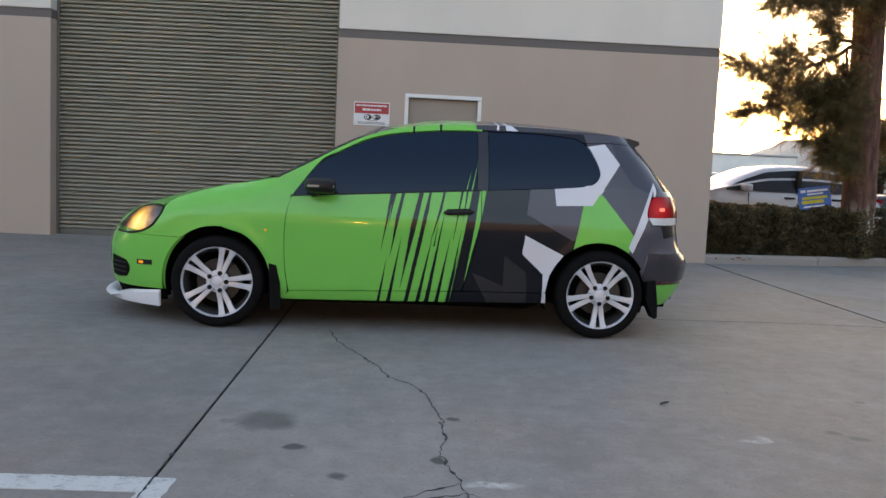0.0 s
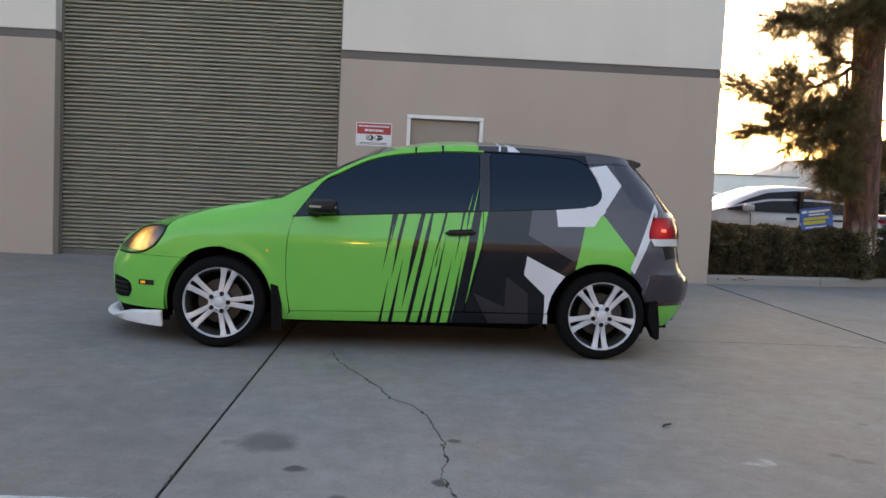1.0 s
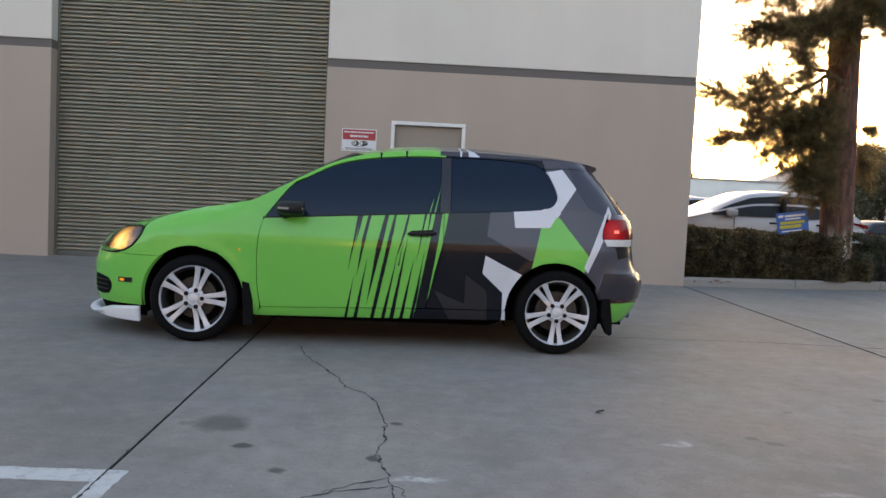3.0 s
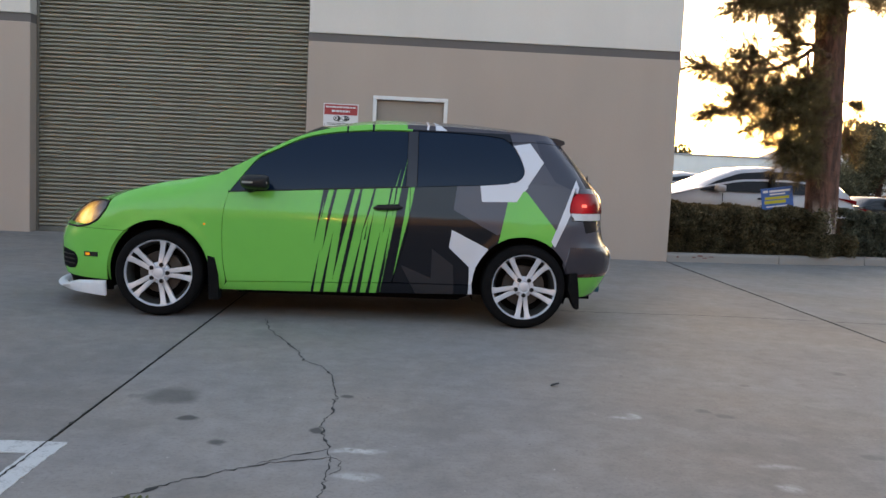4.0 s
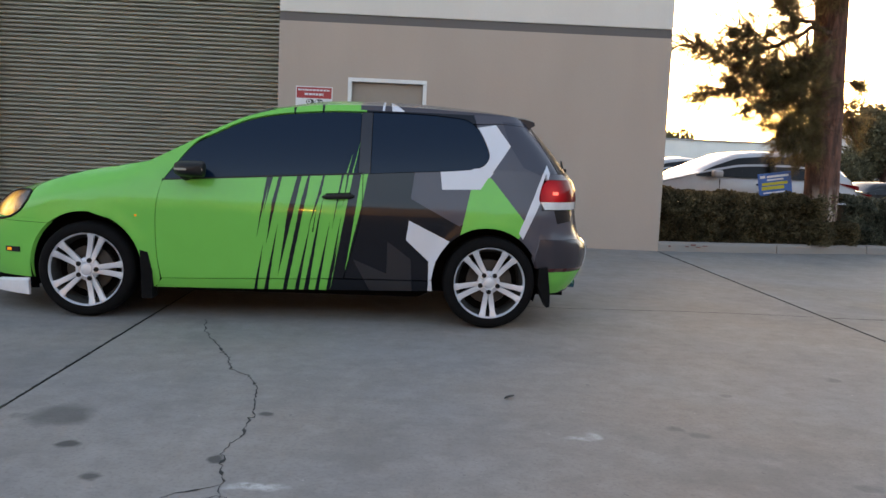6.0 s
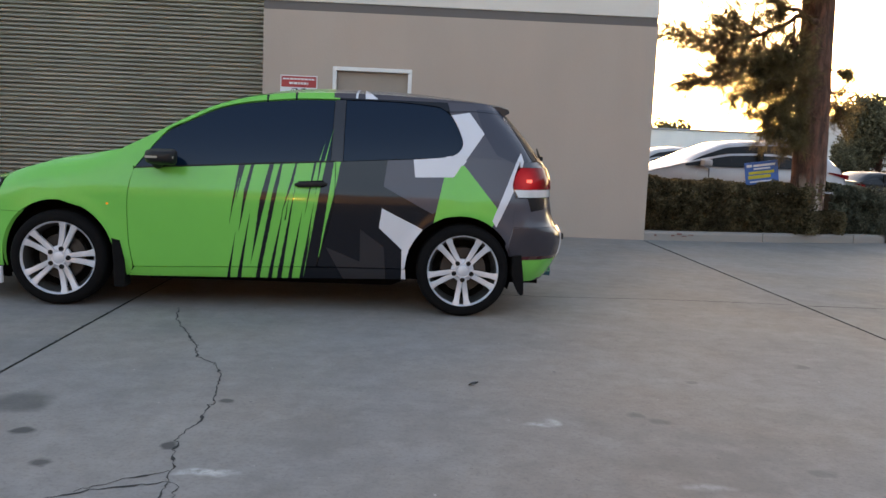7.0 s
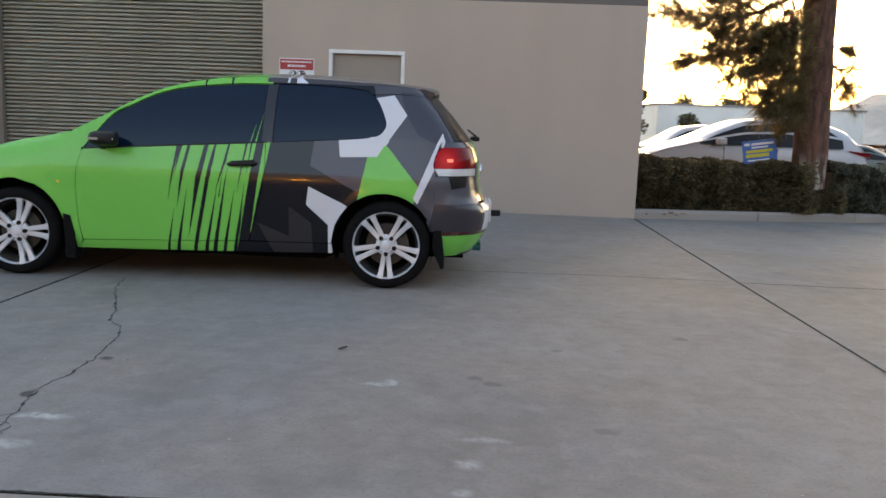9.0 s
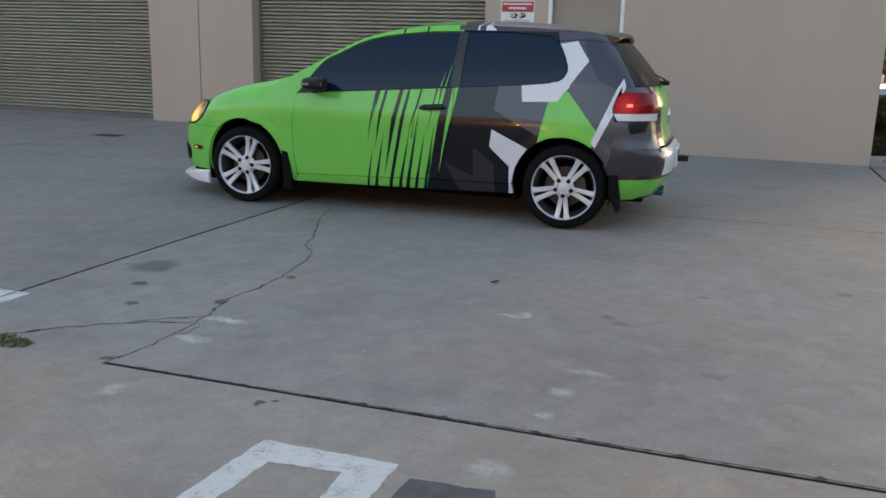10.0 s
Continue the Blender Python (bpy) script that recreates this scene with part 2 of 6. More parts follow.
FIELDS_SIDE = (
    (GREEN, ((1.724, 1.00), (1.768, 1.00), (1.733, 0.788), (1.698, 0.786))), (GREEN, ((1.698, 0.787), (1.733, 0.789), (1.680, 0.560), (1.667, 0.558))), (GREEN, ((1.667, 0.559), (1.680, 0.561), (1.630, 0.300))),
    (MID, ((2.068, 1.03), (2.045, 0.838), (2.365, 0.672), (2.62, 0.80), (2.62, 1.06))),
    (DUSK, ((1.904, 0.558), (2.059, 0.444), (2.076, 0.20), (1.906, 0.20))),
    (DUSK, ((1.687, 0.433), (1.907, 0.345), (1.91, 0.20), (1.815, 0.20))),
    (WRAP_WHITE, ((2.228, 1.05), (2.246, 0.903), (2.497, 0.913), (2.58, 1.02), (2.5, 1.08))),
    (WRAP_WHITE, ((2.038, 0.698), (2.305, 0.570), (2.218, 0.433), (2.176, 0.433), (2.023, 0.571))),
    (WRAP_WHITE, ((2.174, 0.44), (2.219, 0.44), (2.210, 0.20), (2.179, 0.20))))
FIELDS_REAR = (
    (SLATE, ((2.690, 1.203), (2.727, 1.087), (2.917, 1.008), (3.0, 1.03), (2.86, 1.36), (2.59, 1.36))),
    (WRAP_WHITE, ((2.46, 1.312), (2.596, 1.337), (2.694, 1.201), (2.497, 0.913), (2.40, 1.05))),
    (GREEN, ((2.630, 0.912), (2.785, 0.725), (2.800, 0.66), (2.72, 0.55), (2.36, 0.55), (2.434, 0.910))), (GREEN, ((2.496, 0.911), (2.548, 0.992), (2.570, 0.985), (2.631, 0.911))),
    (WRAP_WHITE, ((2.944, 1.088), (2.964, 1.03), (2.938, 0.93), (2.786, 0.60), (2.757, 0.64), (2.908, 1.02))))


def wrap_paint():
    m = Mat("vinyl_wrap_paint")
    x, y, z = m.xyz()
    # hand-cut edges waver by a millimetre or two
    x = m.math("ADD", x, m.math("MULTIPLY_ADD", m.noise(30, 2, 0.5), 0.005, -0.0025))

    def field(pts):
        area = sum(a[0] * b[1] - b[0] * a[1] for a, b in zip(pts, pts[1:] + pts[:1]))
        pts = pts if area > 0 else pts[::-1]
        out = None
        for (x0, z0), (x1, z1) in zip(pts, pts[1:] + pts[:1]):
            dx, dz = x1 - x0, z1 - z0
            k = 1 / math.hypot(dx, dz)
            side = m.math("MULTIPLY_ADD", x, -dz * k, m.math("MULTIPLY_ADD", z, dx * k, (dz * x0 - dx * z0) * k))
            out = side if out is None else m.math("MINIMUM", out, side)
        return m.math("GREATER_THAN", out, 0.0)

    edge = m.math("SUBTRACT", x, m.math("MULTIPLY_ADD", z, 0.1676, 1.5066))
    col = m.mix(m.math("GREATER_THAN", edge, 0.0), GREEN, BLACKISH)
    for pts in SLASHES_HANGING + SLASHES_RISING:
        col = m.mix(field(pts), col, BLACKISH)
    # the rear of the car: charcoal behind the window, darker low on the bumper
    col = m.mix(m.math("GREATER_THAN", m.math("SUBTRACT", x, m.math("MULTIPLY_ADD", z, -0.25, 2.80)), 0.0), col, MID)
    for color, pts in FIELDS_SIDE + FIELDS_REAR:
        col = m.mix(field(pts), col, color)
    col = m.mix(field(((2.90, 0.595), (3.4, 0.60), (3.4, 0.39), (2.86, 0.39))), col, (0.042, 0.039, 0.049))
    col = m.mix(field(((2.99, 0.80), (3.13, 0.80), (3.12, 0.72), (3.02, 0.705))), col, BLACKISH)
    # roof: green front, dark rear with a white tick
    top = m.math("GREATER_THAN", m.math("SUBTRACT", z, m.math("MULTIPLY_ADD", x, 0.0, 1.398)), 0.0)
    roof = m.mix(m.math("GREATER_THAN", x, 1.70), GREEN, DARKMID)
    roof = m.mix(field(((1.850, 1.5), (1.868, 1.5), (1.846, 1.3), (1.836, 1.3))), roof, WRAP_WHITE)
    roof = m.mix(field(((1.90, 1.47), (1.99, 1.40), (1.91, 1.38))), roof, WRAP_WHITE)
    col = m.mix(m.math("MULTIPLY", top, m.math("GREATER_THAN", x, 0.9)), col, roof)
    for xt in (1.27, 1.455):
        col = m.mix(field(((xt - 0.012, 1.5), (xt + 0.014, 1.5), (xt + 0.004, 1.33), (xt - 0.004, 1.33))), col, BLACKISH)
    # low rear valance green; white and green on the tail
    col = m.mix(m.math("MULTIPLY", m.math("GREATER_THAN", x, 2.93), m.math("LESS_THAN", z, 0.385)), col, GREEN)
    col = m.mix(field(((2.98, 0.245), (3.10, 0.25), (3.30, 0.34), (3.30, 0.20), (2.98, 0.20))), col, BLACKISH)
    wide = m.math("ABSOLUTE", y)
    tail = m.math("MULTIPLY", m.math("GREATER_THAN", x, 3.1), m.math("LESS_THAN", wide, 0.60))
    col = m.mix(m.math("MULTIPLY", tail, m.math("MULTIPLY", m.math("GREATER_THAN", z, 0.40), m.math("LESS_THAN", z, 0.60))), col, WRAP_WHITE)
    col = m.mix(m.math("MULTIPLY", tail, m.math("GREATER_THAN", z, 0.60)), col, SLATE)
    tail2 = m.math("MULTIPLY", tail, m.math("LESS_THAN", wide, 0.46))
    col = m.mix(m.math("MULTIPLY", tail2, m.math("GREATER_THAN", z, 0.64)), col, GREEN)
    dirt = m.noise(5, 5)
    col = m.mix(m.math("MULTIPLY", dirt, 0.5), col, (0.82, 0.80, 0.78), "MULTIPLY")
    m.set(base_color=col, roughness=m.math("MULTIPLY_ADD", m.noise(9, 3), 0.10, 0.16), coat_weight=0.32, coat_roughness=0.04, specular_ior_level=0.26)
    m.bump(m.noise(14, 2), 0.02, 0.002)
    return m.m


WRAP = wrap_paint()


def concrete(name, tone, spots=()):
    """Worn paving: cloudy patches, fine aggregate, rubber smears, a few oil spots (x, y, radius, darkness)."""
    m = Mat(name)
    geo = m.n.new("ShaderNodeNewGeometry").outputs["Position"]
    clouds, mid, fine = m.noise(0.5, 4, 0.55, geo), m.noise(2.2, 5, 0.55, geo), m.noise(150, 3, 0.6, geo)
    f = m.math("ADD", m.math("MULTIPLY", clouds, 0.55), m.math("MULTIPLY", mid, 0.45))
    col = m.ramp(f, ((0.34, tuple(v * 0.74 for v in tone)), (0.5, tone), (0.66, tuple(v * 1.22 for v in tone))))
    # patches weathered to a cool or a warm grey
    hue = m.noise(0.75, 3, 0.5, geo)
    col = m.mix(m.ramp(hue, ((0.36, 0.5), (0.50, 0.0))), col, (tone[0] * 0.92, tone[1] * 0.98, tone[2] * 1.07))
    col = m.mix(m.ramp(hue, ((0.50, 0.0), (0.64, 0.55))), col, (tone[0] * 1.10, tone[1] * 1.0, tone[2] * 0.93))
    col = m.mix(m.math("MULTIPLY", fine, 0.22), col, tuple(v * 0.6 for v in tone))
    pale = m.ramp(m.noise(1.9, 7, 0.68, geo), ((0.60, 0.0), (0.74, 1.0)))
    col = m.mix(m.math("MULTIPLY", pale, 0.22), col, tuple(min(1, v * 1.6) for v in tone))
    dark = m.ramp(m.noise(2.7, 7, 0.66, geo), ((0.60, 0.0), (0.76, 1.0)))
    col = m.mix(m.math("MULTIPLY", dark, 0.34), col, tuple(v * 0.5 for v in tone))
    grit = m.noise(9, 6, 0.65, geo)
    col = m.mix(m.ramp(grit, ((0.34, 0.30), (0.58, 0.0))), col, tuple(v * 0.55 for v in tone))
    bloom = m.noise(5.5, 6, 0.62, geo)
    col = m.mix(m.ramp(bloom, ((0.50, 0.0), (0.68, 0.22))), col, tuple(min(1, v * 1.45) for v in tone))
    fleck = m.noise(55, 4, 0.65, geo)
    col = m.mix(m.ramp(fleck, ((0.36, 0.30), (0.50, 0.0))), col, tuple(v * 0.55 for v in tone))
    speck = m.ramp(m.noise(22, 3, 0.5, geo), ((0.715, 0.0), (0.74, 1.0)))
    col = m.mix(m.math("MULTIPLY", speck, 0.5), col, tuple(v * 0.45 for v in tone))
    chip = m.ramp(m.noise(34, 3, 0.5, geo), ((0.735, 0.0), (0.76, 1.0)))
    col = m.mix(m.math("MULTIPLY", chip, 0.55), col, tuple(min(1, v * 2.0) for v in tone))
    wob = m.n.new("ShaderNodeTexNoise")
    wob.inputs["Scale"].default_value = 9.0
    m.l.new(geo, wob.inputs["Vector"])
    warp = m.n.new("ShaderNodeVectorMath")
    warp.operation = "MULTIPLY_ADD"
    m.l.new(wob.outputs["Color"], warp.inputs[0])
    warp.inputs[1].default_value = (0.09, 0.09, 0.0)
    m.l.new(geo, warp.inputs[2])
    for x, y, rx, ry, amount in spots:
        mp = m.n.new("ShaderNodeMapping")
        mp.vector_type = "TEXTURE"
        mp.inputs["Location"].default_value, mp.inputs["Scale"].default_value = (x + 0.045, y + 0.045, 0), (rx, ry, 1000)
        m.l.new(warp.outputs[0], mp.inputs["Vector"])
        ln = m.n.new("ShaderNodeVectorMath")
        ln.operation = "LENGTH"
        m.l.new(mp.outputs[0], ln.inputs[0])
        fac = m.ramp(ln.outputs["Value"], ((0.55 if amount > 0 else 0.3, abs(amount)), (1.0, 0.0)))
        if amount < 0:
            fac = m.math("MULTIPLY", fac, m.ramp(m.noise(28, 5, 0.7, geo), ((0.32, 0.0), (0.54, 1.0))))
        col = m.mix(fac, col, (0.05, 0.048, 0.046) if amount > 0 else (0.58, 0.56, 0.54))
    m.set(base_color=col, roughness=m.math("MULTIPLY_ADD", mid, 0.2, 0.72), specular_ior_level=0.22)
    m.bump(m.math("ADD", m.math("MULTIPLY", fine, 0.5), m.math("MULTIPLY", m.noise(30, 5, 0.6, geo), 0.8)), 0.35, 0.004)
    return m.m


SPOTS = (
    (-0.53, 3.777, 0.16, 0.17, 0.55), (-0.366, 3.436, 0.048, 0.052, 0.8), (-0.175, 3.136, 0.045, 0.040, 0.7), (0.286, 3.89, 0.034, 0.045, 0.7),
    (-0.70, 3.76, 0.05, 0.05, 0.3), (0.20, 3.33, 0.035, 0.06, 0.8), (2.13, 3.80, 0.06, 0.05, 0.35), (2.05, 3.87, 0.05, 0.04, 0.35),
    (2.48, 4.45, 0.05, 0.05, 0.3), (0.24, 2.46, 0.04, 0.03, 0.8), (2.58, 3.26, 0.06, 0.05, 0.3), (3.2, 4.85, 0.05, 0.05, 0.3),
    (0.395, 3.085, 0.14, 0.040, -0.8), (0.405, 2.80, 0.11, 0.055, -0.48), (2.05, 2.83, 0.07, 0.06, -0.42), (2.10, 3.085, 0.12, 0.04, -0.32), (2.03, 2.60, 0.04, 0.04, -0.40),
    (1.60, 3.70, 0.08, 0.035, -0.45), (1.67, 3.74, 0.035, 0.05, -0.55))
SPOTS_NEAR = (
    (0.475, 2.20, 0.06, 0.07, -0.42), (1.98, 2.135, 0.10, 0.06, -0.35), (1.06, 2.30, 0.02, 0.025, 0.8), (1.09, 2.33, 0.015, 0.015, 0.8))
CONCRETE = concrete("grey_concrete", (0.276, 0.247, 0.227), SPOTS)
CONCRETE_LEFT = concrete("dark_grey_concrete", (0.245, 0.221, 0.205))
CONCRETE_NEAR = concrete("warm_concrete", (0.305, 0.262, 0.224), SPOTS_NEAR)
CONCRETE_FAR = concrete("pale_concrete", (0.272, 0.253, 0.237))
JOINT = plain("joint_dirt", (0.04, 0.04, 0.030), 0.95, vary=0.5, scale=20)
CRACK = plain("crack_dirt", (0.035, 0.034, 0.032), 0.95, vary=0.5, scale=40)
ASPHALT = plain("asphalt", (0.075, 0.073, 0.072), 0.9, vary=0.3, scale=2.0, bump=0.3)
PATCH = plain("dark_repair_patch", (0.075, 0.073, 0.075), 0.85, vary=0.35, scale=18, bump=0.4)


def worn_paint():
    m = Mat("worn_road_paint")
    geo = m.n.new("ShaderNodeNewGeometry").outputs["Position"]
    worn = m.ramp(m.math("ADD", m.math("MULTIPLY", m.noise(14, 6, 0.65, geo), 0.6), m.math("MULTIPLY", m.noise(90, 3, 0.6, geo), 0.4)), ((0.50, 0.0), (0.64, 1.0)))
    m.set(base_color=m.mix(m.math("MULTIPLY", worn, 0.75), (0.52, 0.52, 0.51), (0.24, 0.23, 0.225)), roughness=0.7)
    m.bump(m.noise(60, 4, 0.6, geo), 0.3, 0.004)
    return m.m


PAINT_WHITE = worn_paint()


def bark():
    m = Mat("pine_bark")
    plates = m.n.new("ShaderNodeTexVoronoi")
    plates.feature, plates.inputs["Scale"].default_value = "F1", 9.0
    mp = m.n.new("ShaderNodeMapping")
    mp.inputs["Scale"].default_value = (1.0, 1.0, 0.36)
    wob = m.n.new("ShaderNodeTexNoise")
    wob.inputs["Scale"].default_value = 6.0
    m.l.new(m.tc.outputs["Object"], wob.inputs["Vector"])
    add = m.n.new("ShaderNodeVectorMath")
    add.operation = "MULTIPLY_ADD"
    m.l.new(wob.outputs["Color"], add.inputs[0])
    add.inputs[1].default_value = (0.10, 0.10, 0.35)
    m.l.new(m.tc.outputs["Object"], add.inputs[2])
    m.l.new(add.outputs[0], mp.inputs["Vector"])
    m.l.new(mp.outputs[0], plates.inputs["Vector"])
    deep = m.ramp(plates.outputs["Distance"], ((0.25, 1.0), (0.75, 0.0)))
    furrow = m.noise(9, 6, 0.65, None, (1.6, 1.6, 0.32))
    tone = m.mix(m.noise(4, 5), (0.150, 0.062, 0.042), (0.25, 0.118, 0.084))
    col = m.mix(m.math("MULTIPLY", m.math("SUBTRACT", 1.0, deep), 0.55), tone, (0.045, 0.024, 0.018))
    col = m.mix(m.math("MULTIPLY", m.ramp(furrow, ((0.42, 1.0), (0.55, 0.0))), 0.6), col, (0.04, 0.022, 0.017))
    # bare pale streaks at the foot, where bark has been rubbed off
    x, y, z = m.xyz()
    low = m.ramp(z, ((0.55, 1.0), (0.85, 0.0)))
    rub = m.ramp(m.noise(7, 5, 0.6, None, (1.6, 1.6, 0.3)), ((0.50, 0.0), (0.58, 1.0)))
    col = m.mix(m.math("MULTIPLY", low, rub), col, (0.42, 0.34, 0.29))
    m.set(base_color=col, roughness=0.95)
    m.bump(m.math("ADD", m.math("ADD", deep, m.math("MULTIPLY", furrow, 1.2)), m.math("MULTIPLY", m.noise(40, 4), 0.3)), 0.8, 0.03)
    return m.m


BARK = bark()


def leaf(name, lo, hi, through_light=0.25):
    m = Mat(name)
    clump = m.ramp(m.noise(4.5, 4, 0.6), ((0.34, 0.38), (0.66, 1.45)))
    col = m.mix(1.0, m.mix(m.island(), lo, hi), clump, "MULTIPLY")
    m.set(base_color=col, roughness=0.65, specular_ior_level=0.12)
    tr = m.n.new("ShaderNodeBsdfTranslucent")
    m.l.new(col, tr.inputs["Color"])
    mx = m.n.new("ShaderNodeMixShader")
    mx.inputs[0].default_value = through_light
    m.l.new(m.bsdf.outputs[0], mx.inputs[1])
    m.l.new(tr.outputs[0], mx.inputs[2])
    m.l.new(mx.outputs[0], m.n["Material Output"].inputs["Surface"])
    return m.m


HEDGE_LEAF = leaf("hedge_leaf", (0.066, 0.058, 0.030), (0.185, 0.145, 0.086), 0.35)
NEEDLE = leaf("pine_needle", (0.115, 0.090, 0.042), (0.26, 0.195, 0.10), 0.6)
FAR_LEAF = leaf("far_leaf", (0.085, 0.078, 0.048), (0.17, 0.15, 0.095), 0.12)
WEED = leaf("weed_leaf", (0.10, 0.12, 0.055), (0.24, 0.24, 0.14), 0.3)
TWIG = plain("hedge_twig", (0.085, 0.066, 0.042), 0.9, vary=0.3, scale=30)


# ---- building helpers ----
def link(name, bm, material, smooth=False, angle=None):
    """A bmesh as one mesh object."""
    me = bpy.data.meshes.new(name)
    bmesh.ops.recalc_face_normals(bm, faces=bm.faces)
    bm.to_mesh(me)
    bm.free()
    for mat in material if isinstance(material, (list, tuple)) else (material,):
        me.materials.append(mat)
    if smooth:
        me.shade_smooth()
        if angle:
            me.set_sharp_from_angle(angle=radians(angle))
    return new(name, me)


def part(name, bm, material, parent, label="", smooth=False, angle=None):
    ob = link(name, bm, material, smooth, angle)
    ob.parent = parent
    return tagged(ob, label)


def share(name, mesh, parent, m=None):
    """One more object on a mesh that is already there."""
    ob = new(name, mesh)
    ob.parent = parent
    if m is not None:
        ob.matrix_basis = m
    return ob


def root(name, m=None):
    ob = new(name)
    ob.empty_display_size = 0.1
    if m is not None:
        ob.matrix_basis = m
    return ob


def box(lo, hi, bevel=0.0, bm=None, seg=2):
    """A box from corner to corner, with rounded edges."""
    own = bmesh.new()
    bmesh.ops.create_cube(own, size=1.0)
    for v in own.verts:
        v.co = Vector([(a + b) / 2 + c * (b - a) for a, b, c in zip(lo, hi, v.co)])
    if bevel:
        bmesh.ops.bevel(own, geom=own.edges[:], offset=bevel, segments=seg, profile=0.6, affect="EDGES")
    return own if bm is None else merge(bm, own)


def merge(bm, other):
    me = bpy.data.meshes.new("merge")
    other.to_mesh(me)
    other.free()
    bm.from_mesh(me)
    bpy.data.meshes.remove(me)
    return bm


def grid(rows, bm=None, close=False):
    """Quads over rows of points; close joins the last column to the first."""
    bm = bm or bmesh.new()
    vs = [[bm.verts.new(p) for p in row] for row in rows]
    n = len(vs[0])
    for a, b in zip(vs, vs[1:]):
        for i in range(n if close else n - 1):
            j = (i + 1) % n
            bm.faces.new((a[i], a[j], b[j], b[i]))
    return bm


def lathe(profile, steps=48, bm=None, axis="y"):
    """Turns a profile of (radius, along) about the y axis."""
    rows = []
    for r, h in profile:
        rows.append([(r * math.cos(2 * math.pi * k / steps), h, r * math.sin(2 * math.pi * k / steps)) for k in range(steps)])
    return grid(rows, bm, True)


def tube(points, radii, sides=8, bm=None, cap=True):
    """A round tube along points, with a radius at each."""
    bm = bm or bmesh.new()
    pts = [Vector(p) for p in points]
    rows = []
    for i, p in enumerate(pts):
        d = (pts[min(i + 1, len(pts) - 1)] - pts[max(i - 1, 0)]).normalized()
        a = d.orthogonal().normalized() if i == 0 else (a - d * a.dot(d)).normalized()
        b = d.cross(a)
        r = radii[i] if isinstance(radii, (list, tuple)) else radii
        rows.append([bm.verts.new(p + r * (math.cos(2 * math.pi * k / sides) * a + math.sin(2 * math.pi * k / sides) * b)) for k in range(sides)])
    for u, v in zip(rows, rows[1:]):
        for k in range(sides):
            bm.faces.new((u[k], u[(k + 1) % sides], v[(k + 1) % sides], v[k]))
    if cap:
        bm.faces.new(rows[0][::-1])
        bm.faces.new(rows[-1])
    return bm


def prism(outline, lo, hi, axis="z", bm=None):
    """An outline of (a, b) pairs made thick along an axis."""
    bm = bm or bmesh.new()
    put = {"z": lambda a, b, h: (a, b, h), "y": lambda a, b, h: (a, h, b), "x": lambda a, b, h: (h, a, b)}[axis]
    low = [bm.verts.new(put(a, b, lo)) for a, b in outline]
    top = [bm.verts.new(put(a, b, hi)) for a, b in outline]
    n = len(low)
    bm.faces.new(low[::-1])
    bm.faces.new(top)
    for i in range(n):
        bm.faces.new((low[i], low[(i + 1) % n], top[(i + 1) % n], top[i]))
    return bm


def interp(table, x):
    """Smooth steps through a short table of (x, value)."""
    xs, ys = zip(*table)
    return float(np.interp(x, xs, ys))


def smooth_table(table, x, h=0.04):
    return sum(interp(table, x + k * h / 2) * w for k, w in ((-2, 1), (-1, 2), (0, 3), (1, 2), (2, 1))) / 9


def ramp01(a, b, x):
    t = min(1.0, max(0.0, (x - a) / (b - a)))
    return t * t * (3 - 2 * t)


def ground_z(x, y):
    """The yard is level but for a slight rise to the doors and a fall into the lot beyond."""
    return 0.012 * ramp01(8.5, 11.3, y) * ramp01(1.0, -3.5, x) - 0.70 * ramp01(14.0, 34.0, y) * ramp01(4.0, 7.0, x)


# ---- ground ----
WALL_Y = 11.322
ground_bm = bmesh.new()
gx = [-600, -120, -30, -14, -10, -6, -3, -0.8, 1, 2.5, 4.02, 5, 6, 7, 9, 14, 20, 30, 60, 120, 600]
gy = [-600, -120, -30, -12, -6, 0, 2.46, 5, 6.8, 8, 9.5, 11.4, 13, 14, 16, 18, 20, 22, 24, 26, 28, 30, 32, 34, 40, 60, 120, 900]
grid([[(x, y, ground_z(x, y) - 0.05) for x in gx] for y in gy], ground_bm)
ground = tagged(link("ground", ground_bm, ASPHALT), "grey asphalt and dirt ground under the concrete yard", "ground", kind="structure")

pavement = tagged(root("pavement"), "worn grey concrete slabs with dark dirty joints", "pavement", kind="structure")


def slab(outline, material, label=""):
    """A slab with a slightly worn edge, following the rise of the yard."""
    bm = bmesh.new()
    face = bm.faces.new([bm.verts.new((x, y, 0)) for x, y in outline])
    xs, ys = [p[0] for p in outline], [p[1] for p in outline]
    for axis, lo, hi in ((0, min(xs), max(xs)), (1, min(ys), max(ys))):
        n = max(1, int((hi - lo) / 0.9))
        for k in range(1, n):
            co = Vector((0, 0, 0))
            co[axis] = lo + (hi - lo) * k / n
            no = Vector((0, 0, 0))
            no[axis] = 1
            bmesh.ops.bisect_plane(bm, geom=bm.verts[:] + bm.edges[:] + bm.faces[:], plane_co=co, plane_no=no)
    edge = [e for e in bm.edges if e.is_boundary]
    out = bmesh.ops.extrude_edge_only(bm, edges=edge)
    for item in out["geom"]:
        if isinstance(item, bmesh.types.BMFace):
            item.material_index = 1
    down = {v for v in out["geom"] if isinstance(v, bmesh.types.BMVert)}
    for v in bm.verts:
        v.co.z = ground_z(v.co.x, v.co.y) - (0.055 if v in down else 0.0)
    return part("slab", bm, (material, JOINT), pavement, label)


